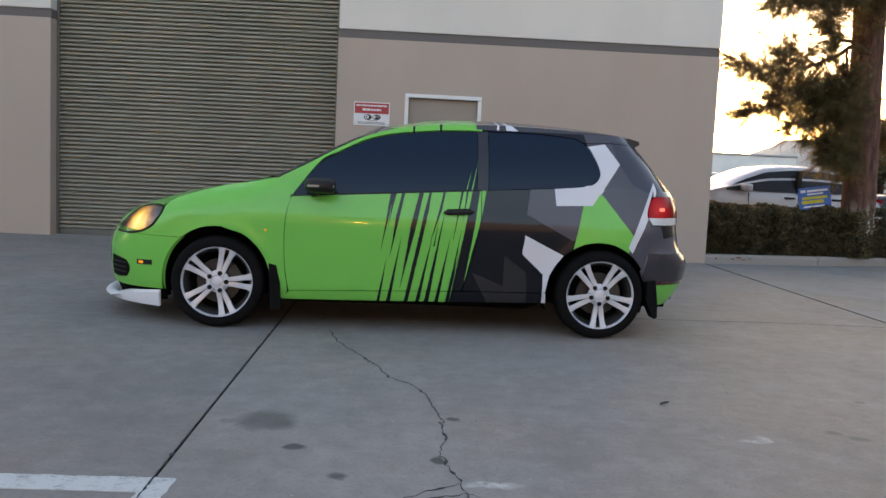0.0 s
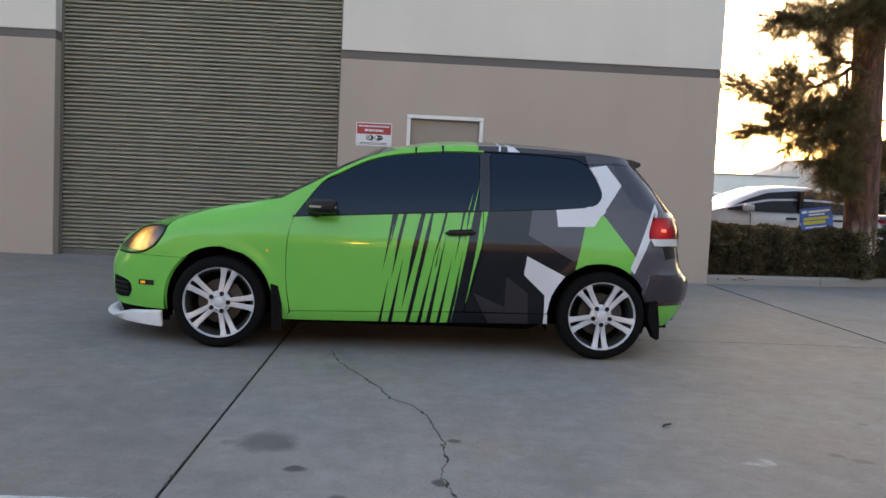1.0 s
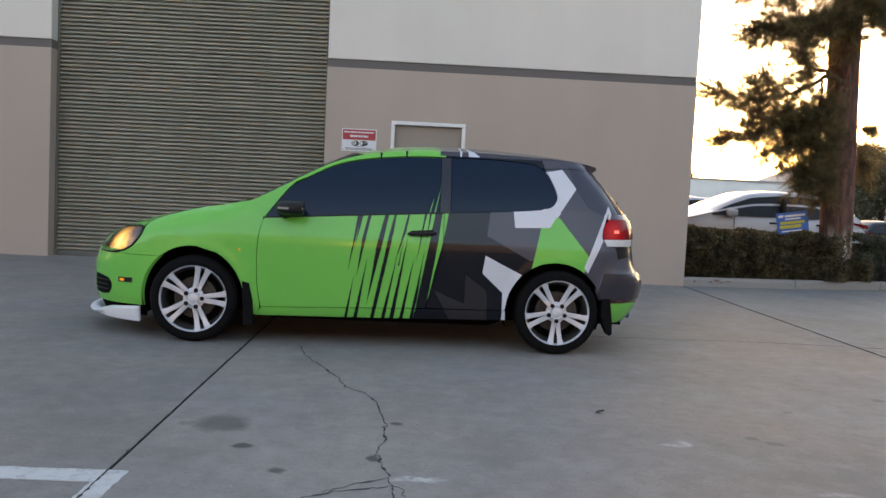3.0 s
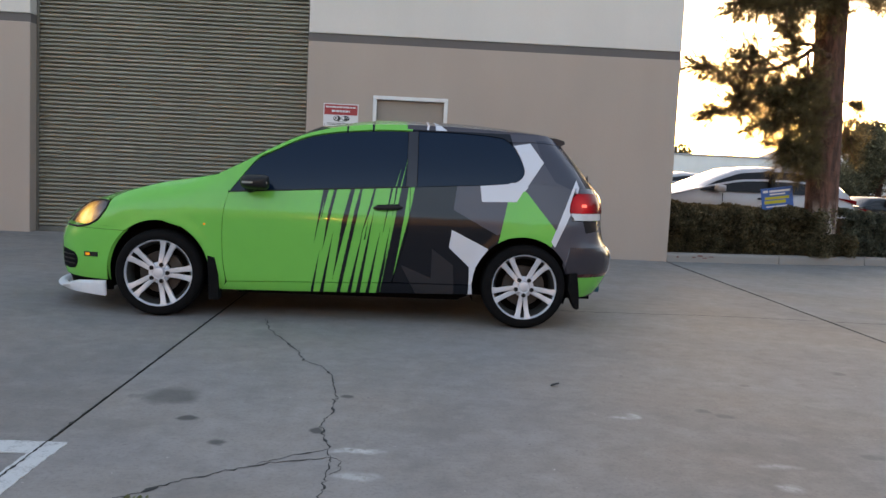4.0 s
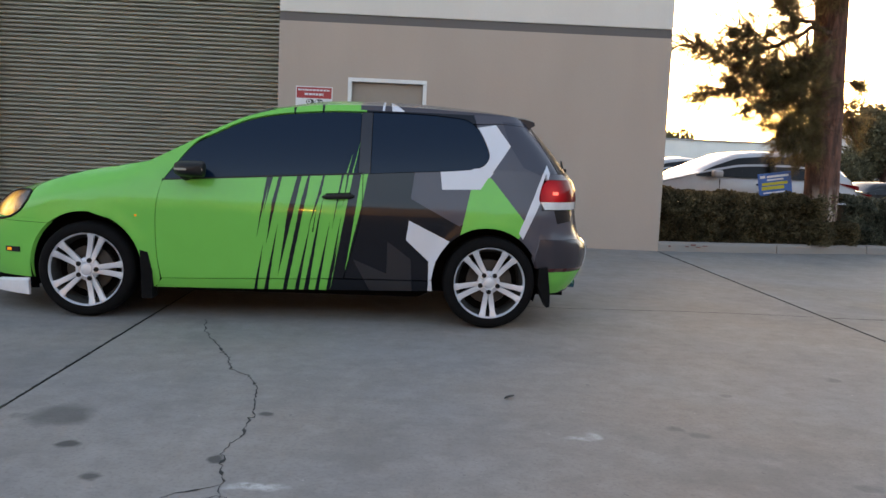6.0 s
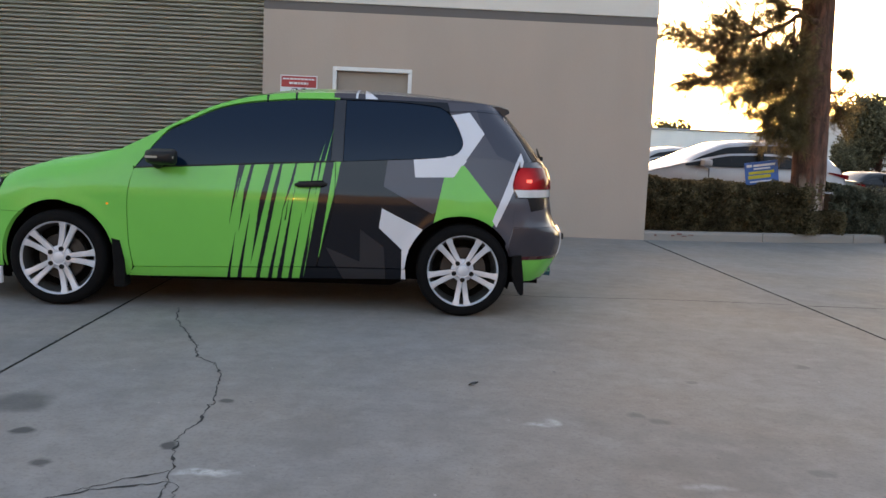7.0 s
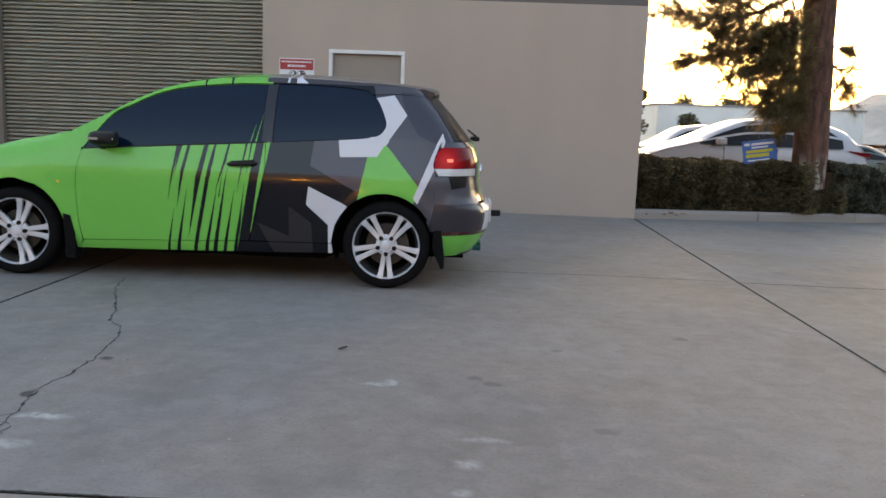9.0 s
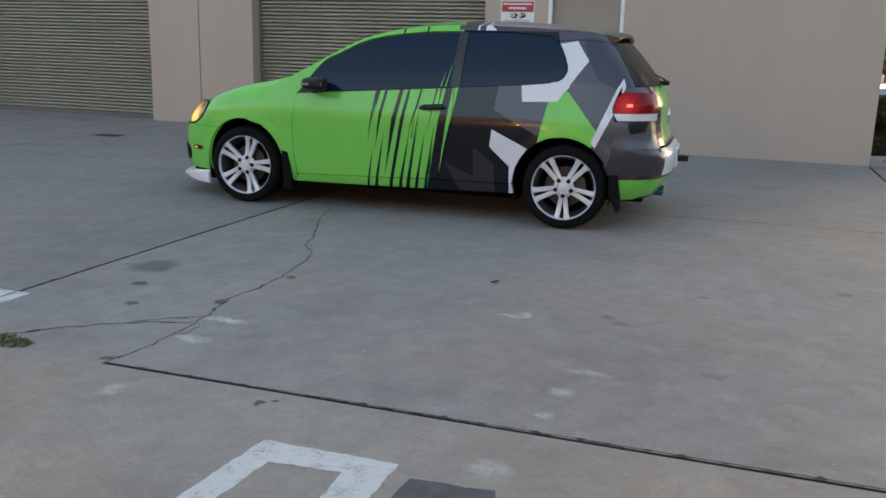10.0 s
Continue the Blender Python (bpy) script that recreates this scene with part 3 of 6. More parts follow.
G = 0.0065
XE = (-12.5, -5.62, -0.815, 3.97, 8.9, 16.0)      # joint lines across the yard
NEAR_Y, MID_Y, FAR_Y = 2.43, 6.82, WALL_Y


def joint_x(i, y):
    """The joint at the building's corner runs a little askew."""
    return XE[i] + (0.0235 * (FAR_Y - y) if i == 3 else 0.0)


def strip(i, y0, y1, material):
    a, b = (0.010 if i == 3 else G), (0.009 if i == 2 else G)
    slab(((joint_x(i, y0) + a, y0 + G), (joint_x(i + 1, y0) - b, y0 + G), (joint_x(i + 1, y1) - b, y1 - G), (joint_x(i, y1) + a, y1 - G)), material)


for i in range(5):
    if i == 2:
        xa, xb = XE[2] + G, joint_x(3, NEAR_Y) - G
        slab(((xa, 2.40), (0.255, 2.40), (0.275, 2.417), (xb, 2.478), (XE[3] - G, FAR_Y), (xa, FAR_Y)), CONCRETE)
        slab(((xa, -6.0 + G), (joint_x(3, -6.0) - G, -6.0 + G), (xb, 2.46), (0.255, 2.40), (xa, 2.40)), CONCRETE_NEAR)
    elif i < 2:
        strip(i, NEAR_Y, FAR_Y, CONCRETE_LEFT)
        strip(i, -6.0, NEAR_Y, CONCRETE_NEAR)
    else:
        strip(i, MID_Y, 12.6 if i == 3 else 24.0, CONCRETE_FAR)
        strip(i, NEAR_Y, MID_Y, CONCRETE_FAR)
        strip(i, -6.0, NEAR_Y, CONCRETE_NEAR)
    strip(i, -14.0, -6.0, CONCRETE_FAR)


def wander(points, step=0.03, amount=0.012, seed=1):
    """A broken line through points, jittered as a crack is."""
    rng = random.Random(seed)
    out = []
    for (x0, y0), (x1, y1) in zip(points, points[1:]):
        n = max(2, int(math.hypot(x1 - x0, y1 - y0) / step))
        for k in range(n):
            t = k / n
            out.append((x0 + (x1 - x0) * t + rng.gauss(0, amount), y0 + (y1 - y0) * t + rng.gauss(0, amount)))
    return out + [points[-1]]


def crack(points, width, seed, label, above=0.002, jitter=0.008):
    """A thin dark fissure of uneven width with a raised, spalled lip."""
    rng = random.Random(seed)
    line = wander(points, 0.022, jitter * 0.75, seed)
    bm = bmesh.new()
    rows = []
    for i, (x, y) in enumerate(line):
        (xa, ya), (xb, yb) = line[max(0, i - 1)], line[min(len(line) - 1, i + 1)]
        d = Vector((xb - xa, yb - ya, 0)).normalized()
        s = Vector((-d.y, d.x, 0))
        fat = width * (0.25 + 1.2 * rng.random() ** 2 + (1.6 if rng.random() < 0.06 else 0)) * min(1.0, 0.25 + 0.25 * min(i, len(line) - 1 - i))
        p = Vector((x, y, ground_z(x, y) + above))
        rows.append((p - s * fat, p + Vector((0, 0, 0.0012)), p + s * fat))
    grid(rows, bm)
    return part("crack", bm, CRACK, pavement, label)


crack(((-0.45, 5.86), (-0.36, 5.50), (-0.278, 5.308), (-0.16, 5.03), (-0.082, 4.855), (-0.017, 4.61), (0.096, 4.51), (0.174, 4.30), (0.20, 4.10), (0.232, 3.91), (0.240, 3.64), (0.218, 3.38), (0.25, 3.22), (0.275, 3.10), (0.30, 2.94), (0.305, 2.78), (0.295, 2.58), (0.265, 2.415)), 0.0035, 3, "thin wandering crack in the concrete")
crack(((0.288, 3.0), (0.211, 2.964), (0.097, 2.911), (-0.014, 2.85), (-0.106, 2.765), (-0.198, 2.70), (-0.285, 2.60), (-0.34, 2.53), (-0.52, 2.41)), 0.0052, 5, "dark branching crack in the concrete")
crack(((0.270, 3.07), (0.199, 3.035), (0.142, 2.995), (0.083, 2.93), (0.03, 2.885)), 0.0052, 8, "short side crack in the concrete")
crack(((0.29, 2.99), (0.335, 2.95), (0.345, 2.86), (0.31, 2.80)), 0.0024, 9, "short curved crack in the concrete")
# dirt and moss that have filled the joints unevenly
for seed, pts, width in ((21, ((0.26, 2.408), (1.6, 2.436), (2.9, 2.462), (4.15, 2.470)), 0.0060), (22, ((4.165, 2.6), (4.08, 6.6), (4.02, 9.2), (3.985, 11.2)), 0.0065), (23, ((-0.815, 1.9), (-0.815, 2.5), (-0.815, 4.4), (-0.815, 6.3)), 0.0050)):
    crack(pts, width, seed, "dark mossy dirt filling a slab joint", 0.0045, 0.0022)
# shallow tooled joint running under the car's tail
crack(((1.6, 6.80), (2.13, 6.79), (3.17, 6.86), (3.99, 6.83)), 0.003, 12, "faint straight joint in the concrete")


def road_paint(outline, label):
    bm = bmesh.new()
    rng = random.Random(len(outline))
    pts = []
    for (x0, y0), (x1, y1) in zip(outline, outline[1:] + outline[:1]):
        n = max(1, int(math.hypot(x1 - x0, y1 - y0) / 0.025))
        pts += [(x0 + (x1 - x0) * k / n + (rng.gauss(0, 0.0022) if k else 0), y0 + (y1 - y0) * k / n + (rng.gauss(0, 0.0022) if k else 0)) for k in range(n)]
    prism(pts, -0.004, 0.003, "z", bm)
    ob = link("painted_line", bm, PAINT_WHITE)
    return tagged(ob, label, "road marking", kind="structure")


road_paint(((-1.65, 3.045), (-0.737, 3.052), (-0.745, 2.30), (-0.842, 2.30), (-0.834, 2.916), (-1.65, 2.91)), "worn white corner of a painted parking bay on concrete")
road_paint(((1.222, 2.04), (1.697, 2.05), (1.70, 1.25), (1.60, 1.25), (1.557, 1.937), (1.316, 1.915), (1.255, 1.25), (1.16, 1.25)), "worn white painted bay end line on concrete")

patch_bm = prism(wander(((1.765, 1.975), (2.03, 2.005), (2.10, 1.55), (1.74, 1.52), (1.765, 1.975)), 0.05, 0.006, 4)[:-1], -0.01, 0.004)
tagged(link("repair_patch", patch_bm, PATCH), "dark tar repair patch set in the concrete", "patch", kind="structure")

drain = tagged(root("floor_drain", pose(-5.41, 9.21, 0.004)), "small dark metal drain cover set flush in concrete", "drain")
part("drain_frame", box((-0.17, -0.10, -0.02), (0.17, 0.10, 0.003), 0.002), ALLOY_DARK, drain)
for k in range(7):
    part("bar", box((-0.15 + k * 0.045, -0.08, 0.003), (-0.12 + k * 0.045, 0.08, 0.008), 0.002), ALLOY_DARK, drain)


def weeds(x, y, count, spread, seed, label):
    rng = random.Random(seed)
    bm = bmesh.new()
    for _ in range(count):
        a, r = rng.uniform(0, 6.283), spread * rng.random() ** 0.7
        p = Vector((x + r * math.cos(a) * 1.6, y + r * math.sin(a) * 0.7, 0.0))
        lean = Vector((rng.gauss(0, 0.6), rng.gauss(0, 0.6), 1.0)).normalized() * rng.uniform(0.008, 0.024)
        s = Vector((rng.gauss(0, 1), rng.gauss(0, 1), 0)).normalized() * rng.uniform(0.004, 0.010)
        vs = [bm.verts.new(q) for q in (p - s * 0.4, p + lean * 0.6 - s, p + lean, p + lean * 0.6 + s, p + s * 0.4)]
        bm.faces.new(vs)
    tagged(link("weeds", bm, WEED), label, "weeds", kind="stuff")


weeds(-0.27, 2.45, 260, 0.085, 4, "small green weeds growing out of a concrete crack")


# ---- the warehouse ----
warehouse = tagged(root("wall_north"), "tan and light grey tilt-up concrete warehouse front", "wall", kind="structure")
BACK, TOP = 12.0, 7.2
BAND0, BAND1 = 2.674, 2.783
OPEN = (-9.96, -6.325, -4.49, -0.912)      # edges of the two roller-door openings
LINTEL = 4.3


def wall_piece(x0, x1, z0, z1, y0, material, name, label="", bevel=0.012):
    return part(name, box((x0, y0, z0), (x1, BACK, z1), bevel), material, warehouse, label)


for x0, x1 in ((-16.0, OPEN[0]), (OPEN[1], OPEN[2]), (OPEN[3], 3.985)):
    doorway = x1 > 3
    up = 0.055 if x1 < -4 else 0.0      # the band steps up a little beyond the shutter
    if doorway:
        wall_piece(x0, 0.0, -0.3, BAND0, WALL_Y, WALL_TAN, "lower_panel", "tan painted lower wall", 0.0)
        wall_piece(0.893, x1, -0.3, BAND0, WALL_Y, WALL_TAN, "lower_panel", "tan painted lower wall", 0.0)
        wall_piece(0.0, 0.893, 1.967, BAND0, WALL_Y, WALL_TAN, "lower_panel", "tan painted wall over the door", 0.0)
    else:
        wall_piece(x0, x1, -0.3, BAND0 + up, WALL_Y, WALL_TAN, "lower_panel", "tan painted lower wall")
    # shallow recess; its shadow comes from the dark colour
    wall_piece(x0 + 0.004, x1 - 0.004, BAND0 + up - 0.02, BAND1 + up + 0.02, WALL_Y + 0.022, WALL_BAND, "reveal_band", "recessed wall band with its shade put into the colour", 0.0)
    wall_piece(x0, x1, BAND1 + up, LINTEL, WALL_Y, WALL_LIGHT, "upper_panel", "light grey painted upper wall")
part("upper_panel", box((-16.0, WALL_Y, LINTEL + 0.002), (3.985, BACK, TOP), 0.012), WALL_LIGHT, warehouse, "light grey painted upper wall")
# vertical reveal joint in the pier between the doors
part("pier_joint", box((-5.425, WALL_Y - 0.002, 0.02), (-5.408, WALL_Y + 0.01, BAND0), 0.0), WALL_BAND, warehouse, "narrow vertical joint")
tagged(link("wall_east", box((3.685, BACK + 0.001, -0.3), (3.985, 30.0, TOP), 0.012), WALL_TAN), "tan painted side wall of the warehouse", "wall", kind="structure")
tagged(link("wall_west", box((-16.3, WALL_Y, -0.3), (-16.001, 30.0, TOP), 0.012), WALL_TAN), "tan painted far side wall of the warehouse", "wall", kind="structure")
tagged(link("warehouse_roof", box((-16.3, WALL_Y + 0.05, TOP + 0.001), (4.04, 30.0, TOP + 0.15), 0.01), FAR_WALL), "flat pale warehouse roof", "roof", kind="structure")
tagged(link("wall_back", box((-16.0, 29.7, -0.3), (3.74, 30.0, TOP), 0.01), WALL_TAN), "tan rear wall of the warehouse", "wall", kind="structure")


def slat_mesh(width):
    """One curved interlocking shutter slat, with a rolled lower edge."""
    pts = ((0.026, 0.0), (0.022, 0.005), (-0.010, 0.0065), (-0.016, 0.011), (-0.0185, 0.017), (-0.018, 0.024), (-0.0155, 0.031), (-0.010, 0.037), (-0.002, 0.041), (0.024, 0.043), (0.026, 0.0545))
    bm = grid([[(x, y, z) for y, z in pts] for x in (0.0, width)])
    bmesh.ops.solidify(bm, geom=bm.faces[:], thickness=0.002)
    me = bpy.data.meshes.new("slat")
    bmesh.ops.recalc_face_normals(bm, faces=bm.faces)
    bm.to_mesh(me)
    bm.free()
    me.materials.append(SHUTTER)
    me.shade_smooth()
    me.set_sharp_from_angle(angle=radians(50))
    return me


def roller_door(name, x0, x1, y, z0):
    door = tagged(root(name, pose(x0, y, z0)), "closed olive-grey metal roller shutter with curved slats", "roller door", kind="structure")
    w = x1 - x0
    me = slat_mesh(w - 0.06)
    for k in range(int((LINTEL - z0) / 0.054) + 1):
        share("slat", me, door, pose(0.03, 0, 0.07 + 0.054 * k))
    part("bottom_bar", box((0.04, -0.025, 0.0), (w - 0.04, 0.025, 0.07), 0.006), GUIDE, door)
    for a in (0.0, w - 0.034):
        part("guide_rail", box((a, -0.035, 0.0), (a + 0.034, 0.05, LINTEL - z0), 0.005), RAIL_SHADE, door, "steel guide rail, olive darkened for the jamb's shadow")
    return door


SH_Y = 11.545
roller_door("door_1", OPEN[2], OPEN[3], SH_Y, 0.012)
roller_door("door_2", OPEN[0], OPEN[1], SH_Y, 0.012)
for a, b in ((OPEN[2], OPEN[3]), (OPEN[0], OPEN[1])):
    tagged(link("threshold", box((a, WALL_Y - 0.01, -0.2), (b, BACK, 0.013), 0.004), CONCRETE), "concrete threshold under a roller shutter", "threshold", kind="structure")
tagged(link("warehouse_floor", box((-15.9, BACK, -0.2), (3.7, 29.6, 0.03)), CONCRETE), "concrete floor inside the warehouse", "floor", kind="structure")

# personnel door
man_door = tagged(root("door_3", pose(-0.045, WALL_Y, 0.0)), "closed tan steel door in a white frame", "door", kind="structure")
part("jamb", box((0.0, -0.012, 0.0), (0.047, 0.16, 1.966), 0.004), WHITE_TRIM, man_door, "white painted frame")
part("jamb", box((0.935, -0.012, 0.0), (0.982, 0.16, 1.966), 0.004), WHITE_TRIM, man_door, "white painted frame")
part("head", box((0.0, -0.012, 1.9665), (0.982, 0.16, 2.014), 0.004), WHITE_TRIM, man_door, "white painted frame")
part("leaf", box((0.05, 0.06, 0.01), (0.932, 0.105, 1.963), 0.004), DOOR_TAN, man_door)
part("stop", box((0.048, 0.035, 0.0), (0.06, 0.059, 1.963), 0.0), DOOR_TAN, man_door)
part("stop", box((0.922, 0.035, 0.0), (0.934, 0.059, 1.963), 0.0), DOOR_TAN, man_door)
knob = lathe(((0.0, -0.06), (0.02, -0.058), (0.027, -0.045), (0.022, -0.03), (0.011, -0.02), (0.011, 0.0), (0.03, 0.0)), 24)
for v in knob.verts:
    v.co += Vector((0.86, 0.06, 0.95))
part("knob", knob, CHROME, man_door, "round steel door knob", True)

# warning sign on the wall
notice = tagged(root("warning_sign", pose(-0.69, WALL_Y - 0.006, 1.588)), "white and red rectangular notice with camera pictogram on tan wall", "sign")
part("plate", box((0, 0, 0), (0.457, 0.005, 0.295), 0.002), SIGN_WHITE, notice, "white plate with rounded corners")
part("red_field", box((0.012, -0.002, 0.150), (0.445, 0.0, 0.283), 0.0), SIGN_RED, notice, "red heading field")
for a, b, z, h in ((0.03, 0.425, 0.240, 0.020), (0.11, 0.345, 0.185, 0.026)):
    x = a
    rng = random.Random(int(z * 1000))
    while x < b:
        w = rng.uniform(0.02, 0.05)
        part("text_bar", box((x, -0.004, z), (min(b, x + w), -0.002, z + h), 0.0), SIGN_WHITE, notice)
        x += w + 0.008
def oval(x, z, rx, rz, y, material, label):
    bm = prism([(x + rx * math.cos(a), z + rz * math.sin(a)) for a in np.linspace(0, 2 * math.pi, 25)[:-1]], y, -0.0005, "y")
    part("pictogram", bm, material, notice, label)


oval(0.180, 0.104, 0.050, 0.036, -0.002, INK, "dark camera pictogram")
oval(0.168, 0.108, 0.026, 0.024, -0.003, SIGN_WHITE, "pale lens ring")
oval(0.166, 0.108, 0.012, 0.012, -0.004, INK, "dark lens")
oval(0.292, 0.106, 0.054, 0.034, -0.002, INK, "dark camera pictogram")
oval(0.262, 0.108, 0.016, 0.020, -0.003, SIGN_WHITE, "pale lens ring")
part("pictogram", box((0.285, -0.003, 0.112), (0.335, -0.0015, 0.117)), SIGN_WHITE, notice, "pale stripe")
part("pictogram", box((0.19, -0.002, 0.060), (0.30, -0.0005, 0.066)), GUIDE, notice, "grey bracket stroke")
for z in (0.035, 0.018):
    part("text_bar", box((0.05, -0.002, z), (0.40, 0.0, z + 0.008), 0.0), GUIDE, notice)
for x, z in ((0.02, 0.275), (0.437, 0.275), (0.02, 0.02), (0.437, 0.02)):
    screw = lathe(((0.0, -0.004), (0.005, -0.003), (0.006, 0.0)), 10)
    for v in screw.verts:
        v.co += Vector((x, 0.0, z))
    part("screw", screw, DISC, notice)

# unseen plain walls added behind and beside the path to block low sky light
def closing_wall(name, lo, hi, label, h=6.2):
    w = tagged(root(name), label, "wall", kind="structure")
    part("facade", box((*lo, -0.2), (*hi, h), 0.01), WALL_TAN, w)
    part("parapet", box((lo[0] - 0.1, lo[1] - 0.1, h), (hi[0] + 0.1, hi[1] + 0.1, h + 0.3), 0.01), WALL_BAND, w)


closing_wall("wall_south", (-40, -24.0), (29.9, -23.0), "unseen plain tan wall added across the yard to block low sky", 9.6)
closing_wall("wall_far_east", (30.0, -24.0), (31.0, 26.0), "unseen plain tan wall added at the side to block low sky", 9.0)
closing_wall("wall_far_west", (-41.0, -24.0), (-40.0, 14.0), "unseen plain tan wall added at the end to block low sky")

# amber beacon on a post in the yard, seen as a streak in the car's paint
beacon = tagged(root("beacon_post", pose(-0.35, -6.0, 0.0)), "lit amber beacon on a short grey steel post", "lamp")
part("base_plate", box((-0.10, -0.10, 0.0), (0.10, 0.10, 0.012), 0.003), GUIDE, beacon)
part("post", tube(((0, 0, 0.012), (0, 0, 1.53)), 0.03, 14), GUIDE, beacon, "grey steel post", True)
part("housing", box((-0.25, -0.05, 1.53), (0.25, 0.05, 1.72), 0.012), BLACK, beacon, "black lamp housing")
part("lit_panel", box((-0.215, 0.0505, 1.565), (0.215, 0.056, 1.685), 0.002), AMBER_PANEL, beacon, "glowing amber lens")


# ---- the wrapped hatchback: x runs from the front axle to the tail, y across, z up ----
XA, XB, FL, RL, NF, NR = 0.15, 2.45, 1.5, 1.4, 2.6, 3.9
HUB_Z, BASE = 0.305, 2.58
NOSE = ((0.10, -0.79), (0.22, -0.845), (0.32, -0.868), (0.45, -0.875), (0.54, -0.862), (0.62, -0.835), (0.68, -0.80), (0.75, -0.73), (0.84, -0.62), (0.95, -0.48))
TAIL = ((0.20, 3.17), (0.30, 3.25), (0.40, 3.30), (0.50, 3.318), (0.565, 3.305), (0.60, 3.265), (0.66, 3.24), (0.78, 3.220), (0.90, 3.220), (1.0, 3.182), (1.08, 3.115),
        (1.18, 3.035), (1.257, 2.968), (1.33, 2.898), (1.42, 2.83))
SIDE = ((0.18, 0.82), (0.22, 0.846), (0.27, 0.862), (0.31, 0.868), (0.42, 0.874), (0.55, 0.884), (0.68, 0.892), (0.745, 0.893), (0.79, 0.884), (0.86, 0.867), (0.94, 0.849), (1.05, 0.825))
SHOULDER = ((-0.80, 0.60), (-0.69, 0.68), (-0.60, 0.765), (-0.467, 0.852), (-0.26, 0.908), (0.0, 0.949), (0.19, 0.969), (0.40, 1.02))
RAIL = ((0.383, 1.018), (0.572, 1.116), (0.762, 1.225), (0.952, 1.318), (1.144, 1.375), (1.378, 1.412), (1.534, 1.424), (1.732, 1.430), (1.93, 1.432), (2.13, 1.428), (2.332, 1.420), (2.534, 1.411), (2.72, 1.398))
WIN_TOP = ((0.652, 1.128), (0.765, 1.194), (0.953, 1.289), (1.144, 1.339), (1.375, 1.367), (1.531, 1.379), (1.707, 1.383))


def belt(x):
    return 0.896 + 0.0695 * (x - 0.462)


def half_width(x, z):
    zb = belt(max(0.0, min(2.5, x)))
    w = smooth_table(SIDE, min(z, zb), 0.03)
    if z > zb:
        dz = z - zb
        w -= 0.27 * dz + 0.55 * dz * dz
    w -= 0.022 * ((min(2.6, max(0.0, x)) - 1.35) / 1.2) ** 2
    top = smooth_table(SHOULDER, x, 0.08)
    t = min(0.999, max(0.0, (z - (top - 0.15)) / 0.15))
    w -= (1 - ramp01(0.02, 0.42, x)) * 0.14 * (1 - math.sqrt(1 - t * t))
    flare = min(max(0.0, (z - 0.25) / 0.345), max(0.0, (0.70 - z) / 0.105))
    w += 0.020 * flare * ramp01(2.89, 3.02, x)
    for hub in (0.0, BASE):
        d = math.hypot(x - hub, z - HUB_Z)
        w += 0.010 * math.exp(-(((d - 0.37) / 0.05) ** 2)) * ramp01(0.2, 0.35, z)
    return w


def surf(q, z):
    """The left body skin, by a run q along its plan outline (q is x between the axles) and height."""
    if q < XA:
        a = XA - smooth_table(NOSE, z, 0.06)
        th = (1 - (XA - q) / FL) * math.pi / 2
        x, k = XA - a * math.cos(th) ** (2 / NF), max(0.0, math.sin(th)) ** (2 / NF)
    elif q > XB:
        a = smooth_table(TAIL, z, 0.03) - XB
        th = (1 - (q - XB) / RL) * math.pi / 2
        x, k = XB + a * max(0.0, math.cos(th)) ** (2 / NR), max(0.0, math.sin(th)) ** (2 / NR)
    else:
        x, k = q, 1.0
    return Vector((x, -half_width(x, z) * k, z))


def q_of(x, z):
    if x < XA:
        a = XA - smooth_table(NOSE, z, 0.06)
        return XA - FL * (1 - math.acos(min(1.0, (XA - x) / a) ** (NF / 2)) / (math.pi / 2))
    if x > XB:
        a = smooth_table(TAIL, z, 0.03) - XB
        return XB + RL * (1 - math.acos(min(1.0, (x - XB) / a) ** (NR / 2)) / (math.pi / 2))
    return x


FRONT_Q, REAR_Q = XA - FL, XB + RL


def on(*pts):
    """Points of the side view (x, z) as points of the skin (q, z)."""
    return [(q_of(x, z), z) for x, z in pts]


def arch(xc, rx, rz, a0, a1, n=28):
    """A wheel-arch edge from angle a0 to a1 (degrees, 180 in front, 0 behind)."""
    return [(xc + rx * math.cos(radians(a0 + (a1 - a0) * k / n)), HUB_Z + rz * math.sin(radians(a0 + (a1 - a0) * k / n))) for k in range(n + 1)]


def spaced(curve, n, curved=True):
    """n + 1 points at even distances along a (smoothed) polyline."""
    p = np.array(curve, float)
    if curved and len(p) > 2:
        ext = np.vstack([2 * p[0] - p[1], p, 2 * p[-1] - p[-2]])
        fine = []
        for i in range(1, len(ext) - 2):
            for t in np.linspace(0, 1, 12, endpoint=False):
                a, b, c, d = ext[i - 1 : i + 3]
                fine.append(0.5 * (2 * b + (c - a) * t + (2 * a - 5 * b + 4 * c - d) * t * t + (3 * b - a - 3 * c + d) * t**3))
        p = np.vstack([fine, p[-1]])
    s = np.r_[0, np.cumsum(np.linalg.norm(np.diff(p, axis=0), axis=1))]
    want = np.linspace(0, s[-1], n + 1)
    return np.stack([np.interp(want, s, p[:, k]) for k in range(p.shape[1])], 1)


